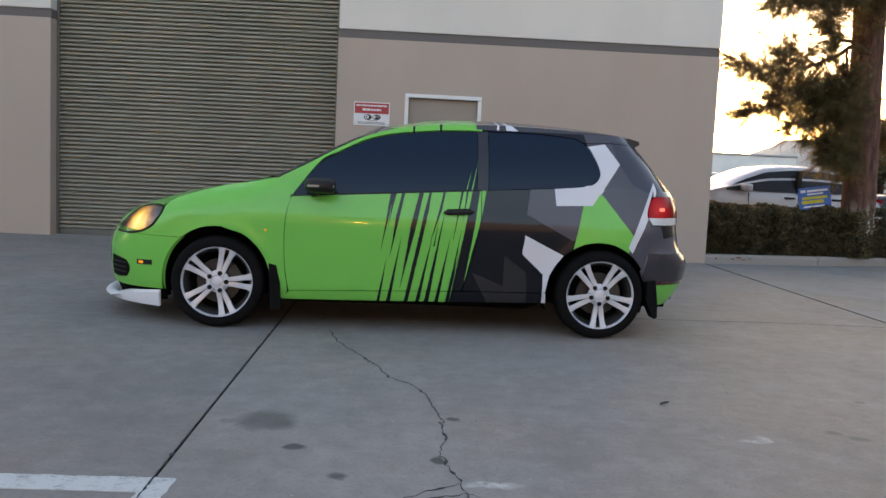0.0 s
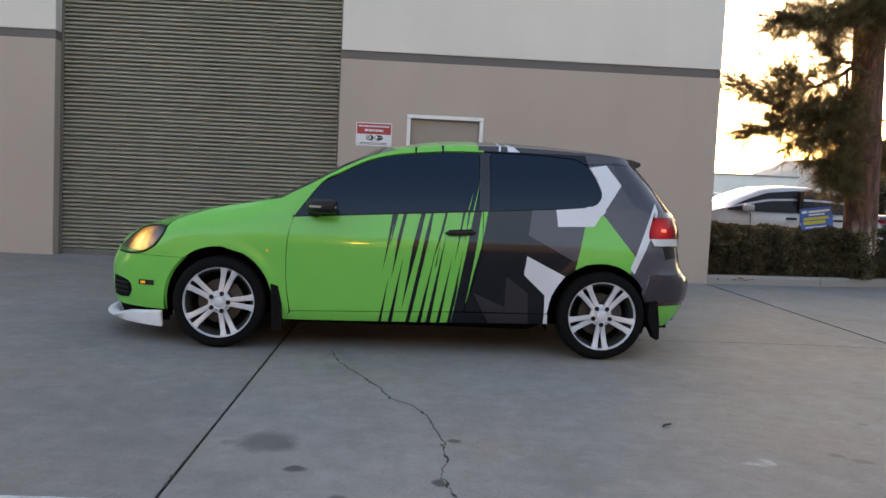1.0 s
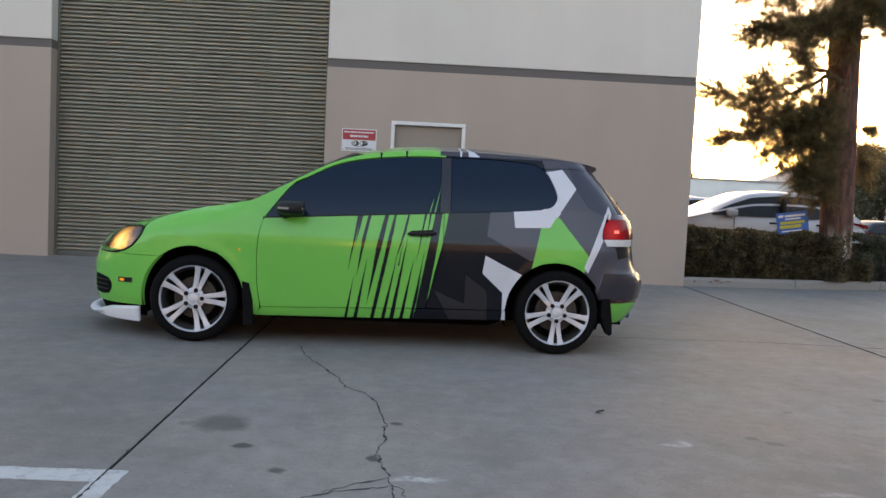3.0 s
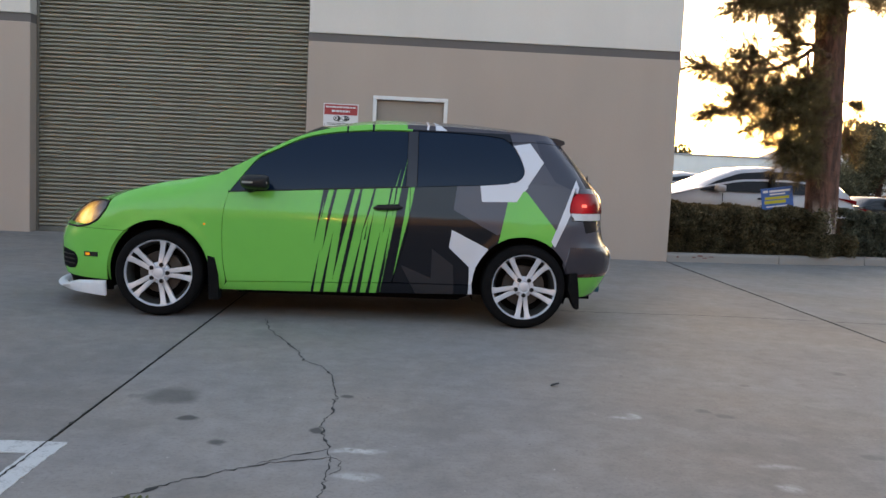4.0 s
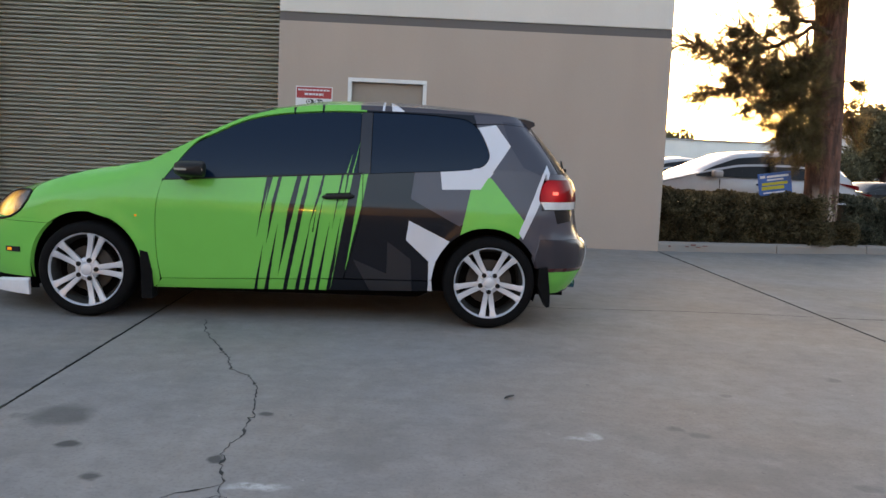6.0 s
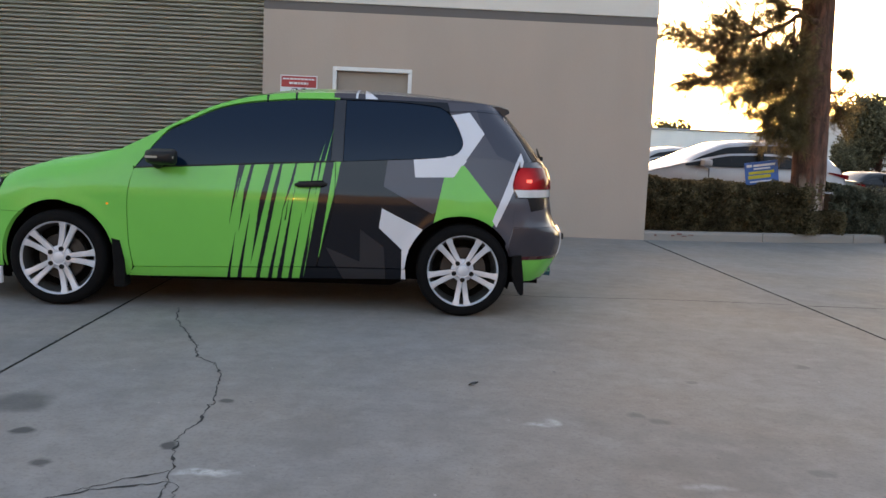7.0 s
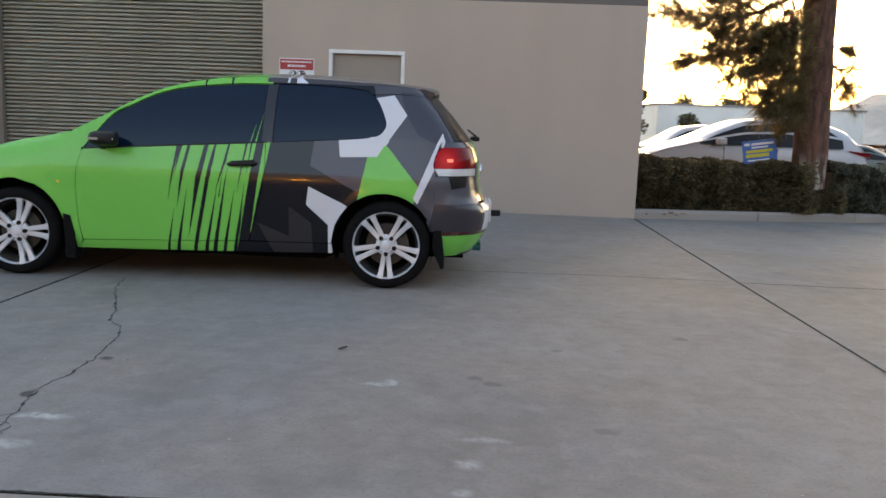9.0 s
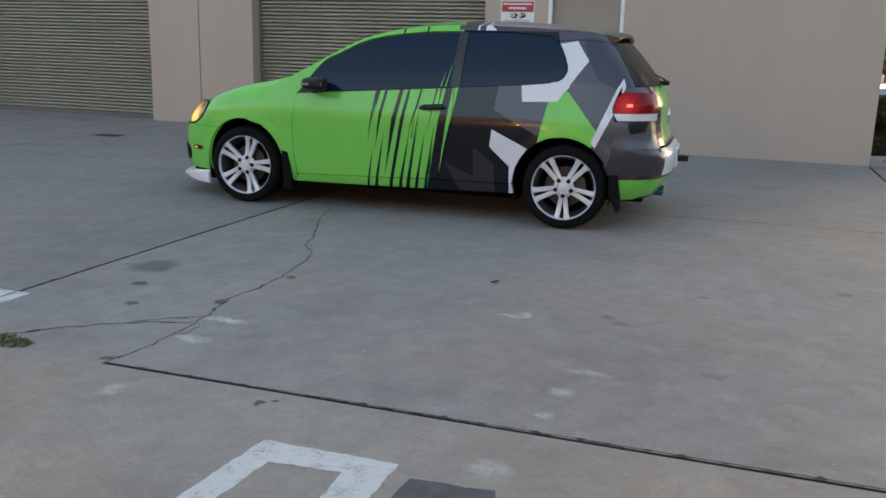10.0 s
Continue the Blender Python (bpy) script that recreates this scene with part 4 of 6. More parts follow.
def coons(bottom, right, top, left, nu, nv):
    """Rows of (q, z) filling four edges; bottom and top run rearwards, left and right run upwards."""
    b, t, l, r = spaced(bottom, nu, len(bottom) < 20), spaced(top, nu), spaced(left, nv), spaced(right, nv)
    rows = []
    for j in range(nv + 1):
        v = j / nv
        row = []
        for i in range(nu + 1):
            u = i / nu
            p = (1 - v) * b[i] + v * t[i] + (1 - u) * l[j] + u * r[j]
            p -= (1 - u) * (1 - v) * b[0] + u * (1 - v) * b[-1] + (1 - u) * v * t[0] + u * v * t[-1]
            row.append(p)
        rows.append(row)
    return rows


def lift(q, z, off):
    p = surf(q, z)
    if off:
        e = 0.004
        n = (surf(q + e, z) - surf(q - e, z)).cross(surf(q, z + e) - surf(q, z - e))
        p += n.normalized() * (off if n.y < 0 else -off)
    return p


def skin(bm, rows, off=0.0, flange=0.018, side=-1):
    """Adds a patch of skin with its edges turned in."""
    pts = [[lift(q, z, off) for q, z in row] for row in rows]
    if flange:
        back = [[lift(q, z, off - flange) for q, z in row] for row in rows]
        n, m = len(pts), len(pts[0])
        ring = [(0, i) for i in range(m)] + [(j, m - 1) for j in range(1, n)] + [(n - 1, i) for i in range(m - 2, -1, -1)] + [(j, 0) for j in range(n - 2, 0, -1)]
        grid([[pts[j][i] for j, i in ring], [back[j][i] for j, i in ring]], bm, True)
    return grid(pts, bm)


def flip(bm):
    for v in bm.verts:
        v.co.y = -v.co.y
    bmesh.ops.reverse_faces(bm, faces=bm.faces)
    return bm


hatch = tagged(root("hatchback_car", pose(-1.227, 6.658, 0.0, 0, 0, 2.18)), "three-door hatchback wrapped in bright green, charcoal and white vinyl", "car")


def both(name, build, material, label="", smooth=True, angle=40):
    """The same part on the left and on the right side. Returns the left one."""
    obs = []
    for side in (0, 1):
        bm = bmesh.new()
        build(bm)
        if side:
            flip(bm)
        obs.append(part(name, bm, material, hatch, label, smooth, angle))
    return obs[0]


def panel(bottom, right, top, left, nu, nv, off=0.0, flange=0.018):
    return lambda bm: skin(bm, coons(bottom, right, top, left, nu, nv), off, flange)


GAP = 0.0022
DOOR_FRONT = [(0.465, 0.264), (0.438, 0.433), (0.432, 0.658), (0.446, 0.808), (0.469, 0.898)]
DOOR_REAR = [(1.627, 0.303), (1.652, 0.40), (1.695, 0.555), (1.731, 0.748), (1.733, belt(1.733))]


def moved(curve, dx, dz=0.0):
    return [(x + dx, z + dz) for x, z in curve]


# fender: between the bumper cut, the arch, the door and the bonnet
f_arch = arch(-0.012, 0.360, 0.373, 128, 4)
fender_left = [f_arch[0], (-0.335, 0.615), (-0.443, 0.660), (-0.388, 0.732), (-0.368, 0.782)]
fender_right = moved(DOOR_FRONT, -GAP)
fender_right = [(0.425, 0.205), (0.458, 0.262)] + fender_right[1:]
fender_right = fender_right + [(0.42, 0.96), (0.385, 1.012)]
fender_top = [(-0.368, 0.782), (-0.338, 0.818), (-0.25, 0.860), (-0.10, 0.909), (0.0, 0.937), (0.19, 0.973), (0.385, 1.012)]
both("fender", panel(on(*f_arch, (0.352, 0.205), (0.425, 0.205)), on(*fender_right), on(*fender_top), on(*fender_left), 72, 26), WRAP)

# door skin, sill and rear quarter
door_bottom = [(0.465 + GAP, 0.268), (1.18, 0.290), (1.627 - GAP, 0.305)]
door_top = [(x, belt(x) - 0.004) for x in (0.469 + GAP, 0.9, 1.3, 1.733 - GAP)]
d_left, d_right = moved(DOOR_FRONT, GAP), moved(DOOR_REAR, -GAP)
d_left[0], d_left[-1], d_right[0], d_right[-1] = door_bottom[0], door_top[0], door_bottom[-1], door_top[-1]
both("door", panel(on(*door_bottom), on(*d_right), on(*door_top), on(*d_left), 40, 26), WRAP)
both("sill", panel(on((0.428, 0.203), (1.2, 0.216), (2.207, 0.236)), on((2.207, 0.236), (2.200, 0.302)), on((0.47, 0.262), (1.18, 0.284), (1.63, 0.297), (2.200, 0.302)), on((0.428, 0.203), (0.47, 0.262)), 40, 5), WRAP)
r_arch = arch(2.555, 0.356, 0.361, 183, 28)
quarter_bottom = [(1.633, 0.306), (2.196, 0.308)] + r_arch[1:]
quarter_right = [r_arch[-1], (2.90, 0.62), (2.905, 0.795), (2.888, 0.86), (2.893, 0.91), (2.918, 0.985), (2.935, 1.03)]
quarter_top = [(x, belt(x) - 0.002) for x in (1.736, 1.9, 2.1, 2.25)] + [(2.37, 1.030), (2.44, 1.039), (2.486, 1.050), (2.58, 1.054), (2.76, 1.047), (2.935, 1.03)]
q_left = moved(DOOR_REAR, GAP)
q_left[0], q_left[-1] = quarter_bottom[0], quarter_top[0]
both("rear_quarter", panel(on(*quarter_bottom), on(*quarter_right), on(*quarter_top), on(*q_left), 96, 30), WRAP)
QW_RIGHT = [(2.486, 1.055), (2.533, 1.088), (2.549, 1.141), (2.524, 1.218), (2.449, 1.331)]
both("rear_pillar", panel(on((2.486, 1.0485), (2.58, 1.0505), (2.76, 1.0435), (2.935, 1.027), (3.025, 1.031)), on((3.025, 1.031), (2.995, 1.08), (2.92, 1.20), (2.832, 1.33)), on((2.449, 1.335), (2.62, 1.345), (2.832, 1.33)), on((2.486, 1.0485), *moved(QW_RIGHT, 0.004)[1:]), 20, 18, 0.0012, 0.012), WRAP)
# roof rail from the windscreen's foot to the tail
rail_low = [(0.472, 0.90)] + [(x - 0.004, z + 0.006) for x, z in WIN_TOP] + [(1.78, 1.389), (2.11, 1.388), (2.387, 1.368), (2.449, 1.338), (2.62, 1.347), (2.832, 1.332)]
both("roof_rail", panel(on(*rail_low), on((2.832, 1.332), (2.785, 1.37), (2.73, 1.398)), on((0.383, 1.014), *RAIL[1:], (2.73, 1.398)), on((0.472, 0.90), (0.42, 0.96), (0.383, 1.014)), 70, 7), WRAP)

# glass
both("door_window", panel(on(*[(x, belt(x) + 0.002) for x in (0.480, 0.9, 1.3, 1.700)]), on((1.700, belt(1.7) + 0.002), (1.707, 1.383)), on((0.487, 0.925), (0.56, 1.022), *WIN_TOP), on((0.480, belt(0.48) + 0.002), (0.487, 0.925)), 40, 14, -0.008, 0.006), GLASS, "dark tinted glass")
both("quarter_window", panel(on((1.782, 0.990), (2.1, 1.014), (2.25, 1.0235), (2.37, 1.034), (2.44, 1.043), (2.486, 1.055)), on(*QW_RIGHT), on((1.784, 1.386), (2.11, 1.386), (2.387, 1.365), (2.449, 1.331)), on((1.782, 0.990), (1.784, 1.386)), 26, 14, -0.006, 0.006), GLASS, "dark tinted glass")
both("door_pillar", panel(on((1.7035, belt(1.7) + 0.001), (1.778, belt(1.778) + 0.002)), on((1.778, belt(1.778) + 0.002), (1.780, 1.387)), on((1.7105, 1.3835), (1.780, 1.387)), on((1.7035, belt(1.7) + 0.001), (1.7105, 1.3835)), 4, 12, -0.004, 0.006), PILLAR, "dark slate pillar trim")
both("belt_seal", panel(on(*[(x, belt(x) - 0.003) for x in (0.475, 0.9, 1.3, 1.73)]), on((1.73, belt(1.73) - 0.003), (1.73, belt(1.73) + 0.006)), on(*[(x, belt(x) + 0.006) for x in (0.475, 0.9, 1.3, 1.73)]), on((0.475, belt(0.475) - 0.003), (0.475, belt(0.475) + 0.006)), 24, 2, 0.002, 0.008), BLACK, "black rubber window seal")


def sliver(pts):
    """A thin vinyl sliver that runs from the door up over the glass."""
    (x0, z0), (x1, z1), (x2, z2) = pts
    return lambda bm: grid([[lift(x0 + (x2 - x0) * t, z0 + (z2 - z0) * t, 0.004), lift(x1 + (x2 - x1) * t * 0.999, z1 + (z2 - z1) * t, 0.004)] for t in np.linspace(0, 0.97, 8)], bm)


GREEN_VINYL = plain("green_vinyl", GREEN, 0.3, vary=0.05)
for pts in (((1.629, 0.985), (1.635, 0.985), (1.664, 1.112)), ((1.663, 0.985), (1.671, 0.985), (1.712, 1.195))):
    both("vinyl_sliver", sliver(pts), GREEN_VINYL, "thin green vinyl sliver")


def across(name, edge, centre, material, label="", n=26, px=2.4, pz=2.2, w0=1.0):
    """A panel that spans the car: rows from the left edge over the centre line to the right."""
    rows = []
    for e, c in zip(edge, centre):
        e, c = Vector(e), Vector(c)
        row = []
        for k in range(-n, n + 1):
            w = k / n
            row.append((c.x + (e.x - c.x) * abs(w) ** px, -e.y * w, c.z + (e.z - c.z) * abs(w) ** pz))
        rows.append(row)
    bm = grid(rows)
    m, last = len(rows[0]), len(rows) - 1
    ring = [rows[0][i] for i in range(m)] + [rows[j][m - 1] for j in range(1, last + 1)] + [rows[last][i] for i in range(m - 2, -1, -1)] + [rows[j][0] for j in range(last - 1, 0, -1)]
    mid = Vector((sum(p[0] for p in ring) / len(ring), 0, 0))
    grid([ring, [(p[0] + (mid.x - p[0]) * 0.01, p[1] * 0.985, p[2] - 0.015) for p in ring]], bm, True)
    return part(name, bm, material, hatch, label, True, 40)


# bonnet
HOOD_MID = ((-0.79, 0.670), (-0.744, 0.710), (-0.67, 0.749), (-0.59, 0.779), (-0.42, 0.842), (-0.284, 0.878), (-0.153, 0.909), (0.0, 0.937), (0.13, 0.963), (0.23, 0.996))
edge_line = spaced([(-0.732, 0.618), (-0.69, 0.664), (-0.646, 0.708), (-0.562, 0.764), (-0.474, 0.789), (-0.395, 0.794), (-0.342, 0.821), (-0.25, 0.863), (-0.10, 0.912), (0.0, 0.940), (0.19, 0.976), (0.378, 1.012)], 40)
mid_line = spaced(HOOD_MID, 40)
hood_edge = [lift(q_of(x, z), z, -0.002) + Vector((0, 0.004, 0)) for x, z in edge_line]
across("bonnet", hood_edge, [(x, 0, z) for x, z in mid_line], WRAP, "", 26, 2.4, 3.4)
# windscreen, roof, rear window, tailgate
scr = spaced([p for p in RAIL[:5]], 20)
scr_edge = [lift(x, z, -0.004) + Vector((0.012, 0.006, -0.006)) for x, z in scr]
scr_mid = [(0.255 + 0.79 * t, 0, 0.985 + 0.425 * t + 0.03 * t * (1 - t)) for t in np.linspace(0, 1, 21)]
across("windscreen", scr_edge, scr_mid, GLASS, "dark tinted windscreen")
roof_line = spaced([p for p in RAIL[4:]] + [(2.80, 1.388)], 34)
roof_edge = [lift(x, z, -0.001) + Vector((0, 0.003, 0)) for x, z in roof_line]
roof_mid = [(x - 0.075 + 0.075 * ramp01(1.14, 2.2, x), 0, z + 0.026 + 0.022 * ramp01(1.2, 1.6, x) - 0.02 * ramp01(2.2, 2.8, x)) for x, z in roof_line]
across("roof", roof_edge, roof_mid, WRAP)


def tail_panel(name, f0, f1, z0, z1, material, label="", nu=26, nv=14, off=0.0, flange=0.015, mirrored=True):
    """A panel round the tail between two runs of the rear corner (0 at the side, 1 on the centre line)."""
    bm = bmesh.new()
    f = lambda a, z: a(z) if callable(a) else a  # noqa: E731
    rows = []
    for z in np.linspace(z0, z1, nv + 1):
        a, b = f(f0, z), f(f1, z)
        half = [(XB + RL * (a + (b - a) * k / nu), z) for k in range(nu + 1)]
        rows.append(half)
    pts = [[lift(min(q, REAR_Q - 0.004), z, off) for q, z in row] for row in rows]
    if mirrored == "span":
        pts = [row + [Vector((p.x, -p.y, p.z)) for p in row[::-1]] for row in pts]
        n, m = len(pts), len(pts[0])
        ring = [pts[0][i] for i in range(m)] + [pts[j][m - 1] for j in range(1, n)] + [pts[n - 1][i] for i in range(m - 2, -1, -1)] + [pts[j][0] for j in range(n - 2, 0, -1)]
        grid([ring, [(p.x - flange, p.y * 0.985, p.z) for p in ring]], bm, True)
        grid(pts, bm)
        return part(name, bm, material, hatch, label, True, 45)
    skin(bm, rows, off, flange)
    for side in (0, 1):
        copy = bm.copy()
        ob = part(name, flip(copy) if side else copy, material, hatch, label, True, 45)
    bm.free()
    return ob


def seam(z):
    """Where the tailgate begins, as a run round the rear corner."""
    x = interp(((1.03, 3.030), (1.08, 2.999), (1.20, 2.924), (1.33, 2.836)), z)
    return (q_of(x, z) - XB) / RL


tail_panel("window_wing", seam, lambda z: seam(z) + 0.05, 1.035, 1.335, BLACK, "black plastic strip beside the rear window", 4, 12, 0.003, 0.012)
tail_panel("rear_window", lambda z: seam(z) + 0.052, 0.998, 1.035, 1.335, DUSTY_GLASS, "dark tinted rear window", 24, 12, -0.004, 0.01, "span")
tail_panel("tailgate", 0.70, 0.998, 0.615, 1.03, WRAP, "", 16, 20, -0.002, 0.02, "span")
tail_panel("tailgate_corner", lambda z: (q_of(2.94, z) - XB) / RL, 0.696, 0.992, 1.029, WRAP, "", 12, 4)
tail_panel("corner_skin", lambda z: (q_of(2.9005 + 0.0285 * (z - 0.62), z) - XB) / RL, 0.696, 0.602, 0.792, WRAP, "", 16, 10)
lamp_front = lambda z: (q_of(interp(((0.80, 2.925), (0.83, 2.903), (0.862, 2.894), (0.91, 2.898), (0.965, 2.920), (0.988, 2.944)), z), z) - XB) / RL  # noqa: E731
tail_panel("tail_lamp", lamp_front, lambda z: 0.70 - 0.06 * (z - 0.85), 0.848, 0.988, RED_LENS, "red tail-lamp lens", 20, 10, 0.008, 0.03)
tail_panel("lamp_core", lambda z: lamp_front(z) + 0.20 * (0.70 - lamp_front(z)), lambda z: lamp_front(z) + 0.31 * (0.70 - lamp_front(z)), 0.892, 0.912, LIT_RED, "glowing core of the tail lamp", 6, 4, 0.0105, 0.004)
tail_panel("reversing_lamp", lamp_front, lambda z: 0.70 - 0.02 * (z - 0.80), 0.797, 0.846, CLEAR_LENS, "pale reversing-lamp lens", 20, 4, 0.006, 0.03)
arch_edge = lambda z: (q_of(max(XB + 0.02, 2.555 + 0.356 * math.sqrt(max(0.0, 1 - ((z - HUB_Z) / 0.361) ** 2)) + 0.003) if z < 0.47 else 2.872 + (z - 0.47) * 0.24, z) - XB) / RL  # noqa: E731
tail_panel("rear_bumper", arch_edge, 0.998, 0.41, 0.598, WRAP, "", 34, 12, 0.004, 0.02, "span")
tail_panel("rear_valance", lambda z: (q_of(2.965, z) - XB) / RL, 0.998, 0.232, 0.383, WRAP, "bright green rear valance", 28, 10, -0.002, 0.02, "span")
tail_panel("bumper_strip", lambda z: (q_of(2.94, z) - XB) / RL, 0.998, 0.384, 0.408, CAR_MAROON, "dark red reflector strip in the bumper", 28, 1, -0.006, 0.01, "span")
ledge = bmesh.new()
f_rows = []
for t in (0.0, 1.0):
    f_rows.append([lift(XB + RL * f, 0.597 + 0.004 * t, 0.004 - 0.075 * t) for f in np.linspace(0.30, 0.997, 24)])
for row in f_rows:
    row += [Vector((p.x, -p.y, p.z)) for p in row[::-1]]
part("bumper_ledge", grid(f_rows, ledge), WRAP, hatch, "", True)

# spoiler and its lamp, rear wiper, badge disc, plate recess
sp = []
for y in np.linspace(-0.56, 0.56, 25):
    k = 1 - 0.18 * (abs(y) / 0.56) ** 3
    x0, x1 = 2.73, 2.80 + 0.085 * k
    z = 1.412 - 0.03 * (abs(y) / 0.56) ** 2
    sp.append([(x0, y, z + 0.008), ((x0 + x1) / 2, y, z + 0.006), (x1, y, z - 0.012), (x1 + 0.006, y, z - 0.034), (x1 - 0.03, y, z - 0.056), (x0, y, z - 0.058)])
spoiler_bm = grid(sp, None, True)
spoiler_bm.faces.new([spoiler_bm.verts[i] for i in range(6)]) if spoiler_bm.verts.ensure_lookup_table() is None else None
spoiler_bm.faces.new([spoiler_bm.verts[len(spoiler_bm.verts) - 6 + i] for i in range(6)])
part("roof_spoiler", spoiler_bm, PILLAR, hatch, "charcoal roof spoiler", True, 40)
part("brake_lamp", box((2.873, -0.16, 1.378), (2.884, 0.16, 1.392), 0.003), RED_LENS, hatch, "red high brake lamp")
wiper = tube(((3.15, 0.02, 1.045), (3.195, 0.0, 1.055), (3.175, -0.06, 1.075), (3.120, -0.30, 1.115)), (0.013, 0.011, 0.008, 0.005), 8)
box((3.16, -0.035, 1.025), (3.218, 0.035, 1.062), 0.012, wiper)
part("rear_wiper", wiper, BLACK, hatch, "black rear wiper", True, 40)
disc_bm = lathe(((0.0, 0.0), (0.05, 0.0), (0.055, 0.006), (0.055, 0.012), (0.0, 0.012)), 32)
for v in disc_bm.verts:
    v.co = Vector((3.241 - v.co.y, v.co.x, v.co.z + 0.80))
part("badge", disc_bm, CHROME, hatch, "plain round chrome badge", True, 40)
part("plate", box((3.305, -0.155, 0.42), (3.325, 0.155, 0.575), 0.004), SIGN_WHITE, hatch, "white rear plate without lettering")
for y, z in ((-0.10, 0.47), (-0.04, 0.47), (0.02, 0.47), (0.08, 0.47)):
    part("plate_bar", box((3.326, y, z), (3.328, y + 0.04, z + 0.06)), INK, hatch)
for y in (-0.34, -0.25):
    pipe = lathe(((0.030, -0.10), (0.034, 0.05), (0.036, 0.055), (0.033, 0.055), (0.030, 0.04), (0.028, -0.10)), 28)
    for v in pipe.verts:
        v.co = Vector((3.195 + v.co.y, y + v.co.x, 0.252 + v.co.z))
    part("exhaust_tip", pipe, STEEL_BLUE, hatch, "blue-tinted round exhaust tip", True, 50)
hitch = box((3.28, -0.03, 0.45), (3.405, 0.03, 0.495), 0.006)
part("tow_bar", hitch, BLACK, hatch, "short black tow receiver")


# front bumper, lip, lamps and grille
def nose_panel(name, rows_z, f_edge, material, label="", nu=30, off=0.0, flange=0.02, f_start=0.002):
    """A panel round the nose; f is 0 on the centre line and 1 at the side."""
    pts = []
    for z in rows_z:
        e = f_edge(z)
        pts.append([lift(FRONT_Q + FL * (f_start + (e - f_start) * k / nu), z, off) for k in range(nu + 1)])
    full = [[Vector((p.x, -p.y, p.z)) for p in row[::-1]] + row for row in pts]
    bm = grid(full)
    n, m = len(full), len(full[0])
    ring = [full[0][i] for i in range(m)] + [full[j][m - 1] for j in range(1, n)] + [full[n - 1][i] for i in range(m - 2, -1, -1)] + [full[j][0] for j in range(n - 2, 0, -1)]
    grid([ring, [(p.x + flange, p.y * 0.98, p.z) for p in ring]], bm, True)
    return part(name, bm, material, hatch, label, True, 45)


def fr(x, z):
    return (q_of(x, z) - FRONT_Q) / FL


def front_arch_x(z):
    return -0.016 - 0.360 * (math.sqrt(max(0.0, 1 - ((z - HUB_Z) / 0.373) ** 2)) if z > HUB_Z else 1.0)


front_cut = lambda z: fr(front_arch_x(z), z)  # noqa: E731
nose_panel("front_bumper", list(np.linspace(0.232, 0.590, 20)), front_cut, WRAP)
nose_panel("lower_grille", list(np.linspace(0.15, 0.230, 5)), lambda z: fr(-0.375, z), VOID, "black gap under the bumper", 24, -0.016)
nose_panel("front_bumper_top", list(np.linspace(0.5925, 0.615, 4)), lambda z: fr(min(front_arch_x(z), -0.242 - (z - 0.600) * 6.4), z), WRAP)
both("lamp_shelf", panel(on((-0.515, 0.6155), (-0.338, 0.6155)), on((-0.338, 0.6155), (-0.447, 0.657)), on((-0.51, 0.620), (-0.447, 0.657)), on((-0.515, 0.6155), (-0.51, 0.620)), 8, 6), WRAP)
nose_panel("grille", list(np.linspace(0.618, 0.655, 4)), lambda z: fr(-0.765, z), BLACK, "black radiator grille", 24, -0.01)
LAMP_B = [(-0.742, 0.594), (-0.69, 0.593), (-0.60, 0.596), (-0.515, 0.617)]
LAMP_R = [(-0.515, 0.617), (-0.449, 0.659), (-0.395, 0.730), (-0.378, 0.782)]
LAMP_T = [(-0.738, 0.614), (-0.694, 0.658), (-0.650, 0.703), (-0.562, 0.760), (-0.474, 0.785), (-0.402, 0.790), (-0.378, 0.782)]
LAMP_L = [(-0.742, 0.594), (-0.738, 0.614)]
both("headlamp_bowl", panel(on(*LAMP_B), on(*LAMP_R), on(*LAMP_T), on(*LAMP_L), 20, 10, -0.022, 0.0), LAMP_AMBER, "lit amber headlamp bowl")
for edge, name in ((LAMP_B, "bezel"), (LAMP_T, "bezel"), (LAMP_R, "bezel")):
    line = [lift(q, z, 0.002) for q, z in spaced(on(*edge), 24)]
    both(name, lambda bm, line=line: tube(line, 0.0075, 6, bm), BLACK, "black headlamp bezel")
both("headlamp_lens", panel(on(*LAMP_B), on(*LAMP_R), on(*LAMP_T), on(*LAMP_L), 20, 10, 0.006, 0.02), LENS, "clear headlamp lens")
both("fog_grille", panel(on((-0.775, 0.288), (-0.70, 0.284), (-0.643, 0.292)), on((-0.643, 0.292), (-0.620, 0.33), (-0.622, 0.372), (-0.645, 0.404)), on((-0.775, 0.425), (-0.71, 0.418), (-0.645, 0.404)), on((-0.775, 0.288), (-0.775, 0.425)), 14, 10, 0.004, 0.02), FOG_BLACK, "black plastic fog-lamp grille")
for z in (0.318, 0.350, 0.382):
    both("grille_slat", panel(on((-0.765, z), (-0.640, z)), on((-0.640, z), (-0.640, z + 0.008)), on((-0.765, z + 0.008), (-0.640, z + 0.008)), on((-0.765, z), (-0.765, z + 0.008)), 8, 2, 0.008, 0.006), BLACK)
both("side_marker", panel(on((-0.556, 0.388), (-0.447, 0.391)), on((-0.447, 0.391), (-0.447, 0.424)), on((-0.556, 0.421), (-0.447, 0.424)), on((-0.556, 0.388), (-0.556, 0.421)), 8, 3, 0.005, 0.01), BLACK, "dark side marker housing")
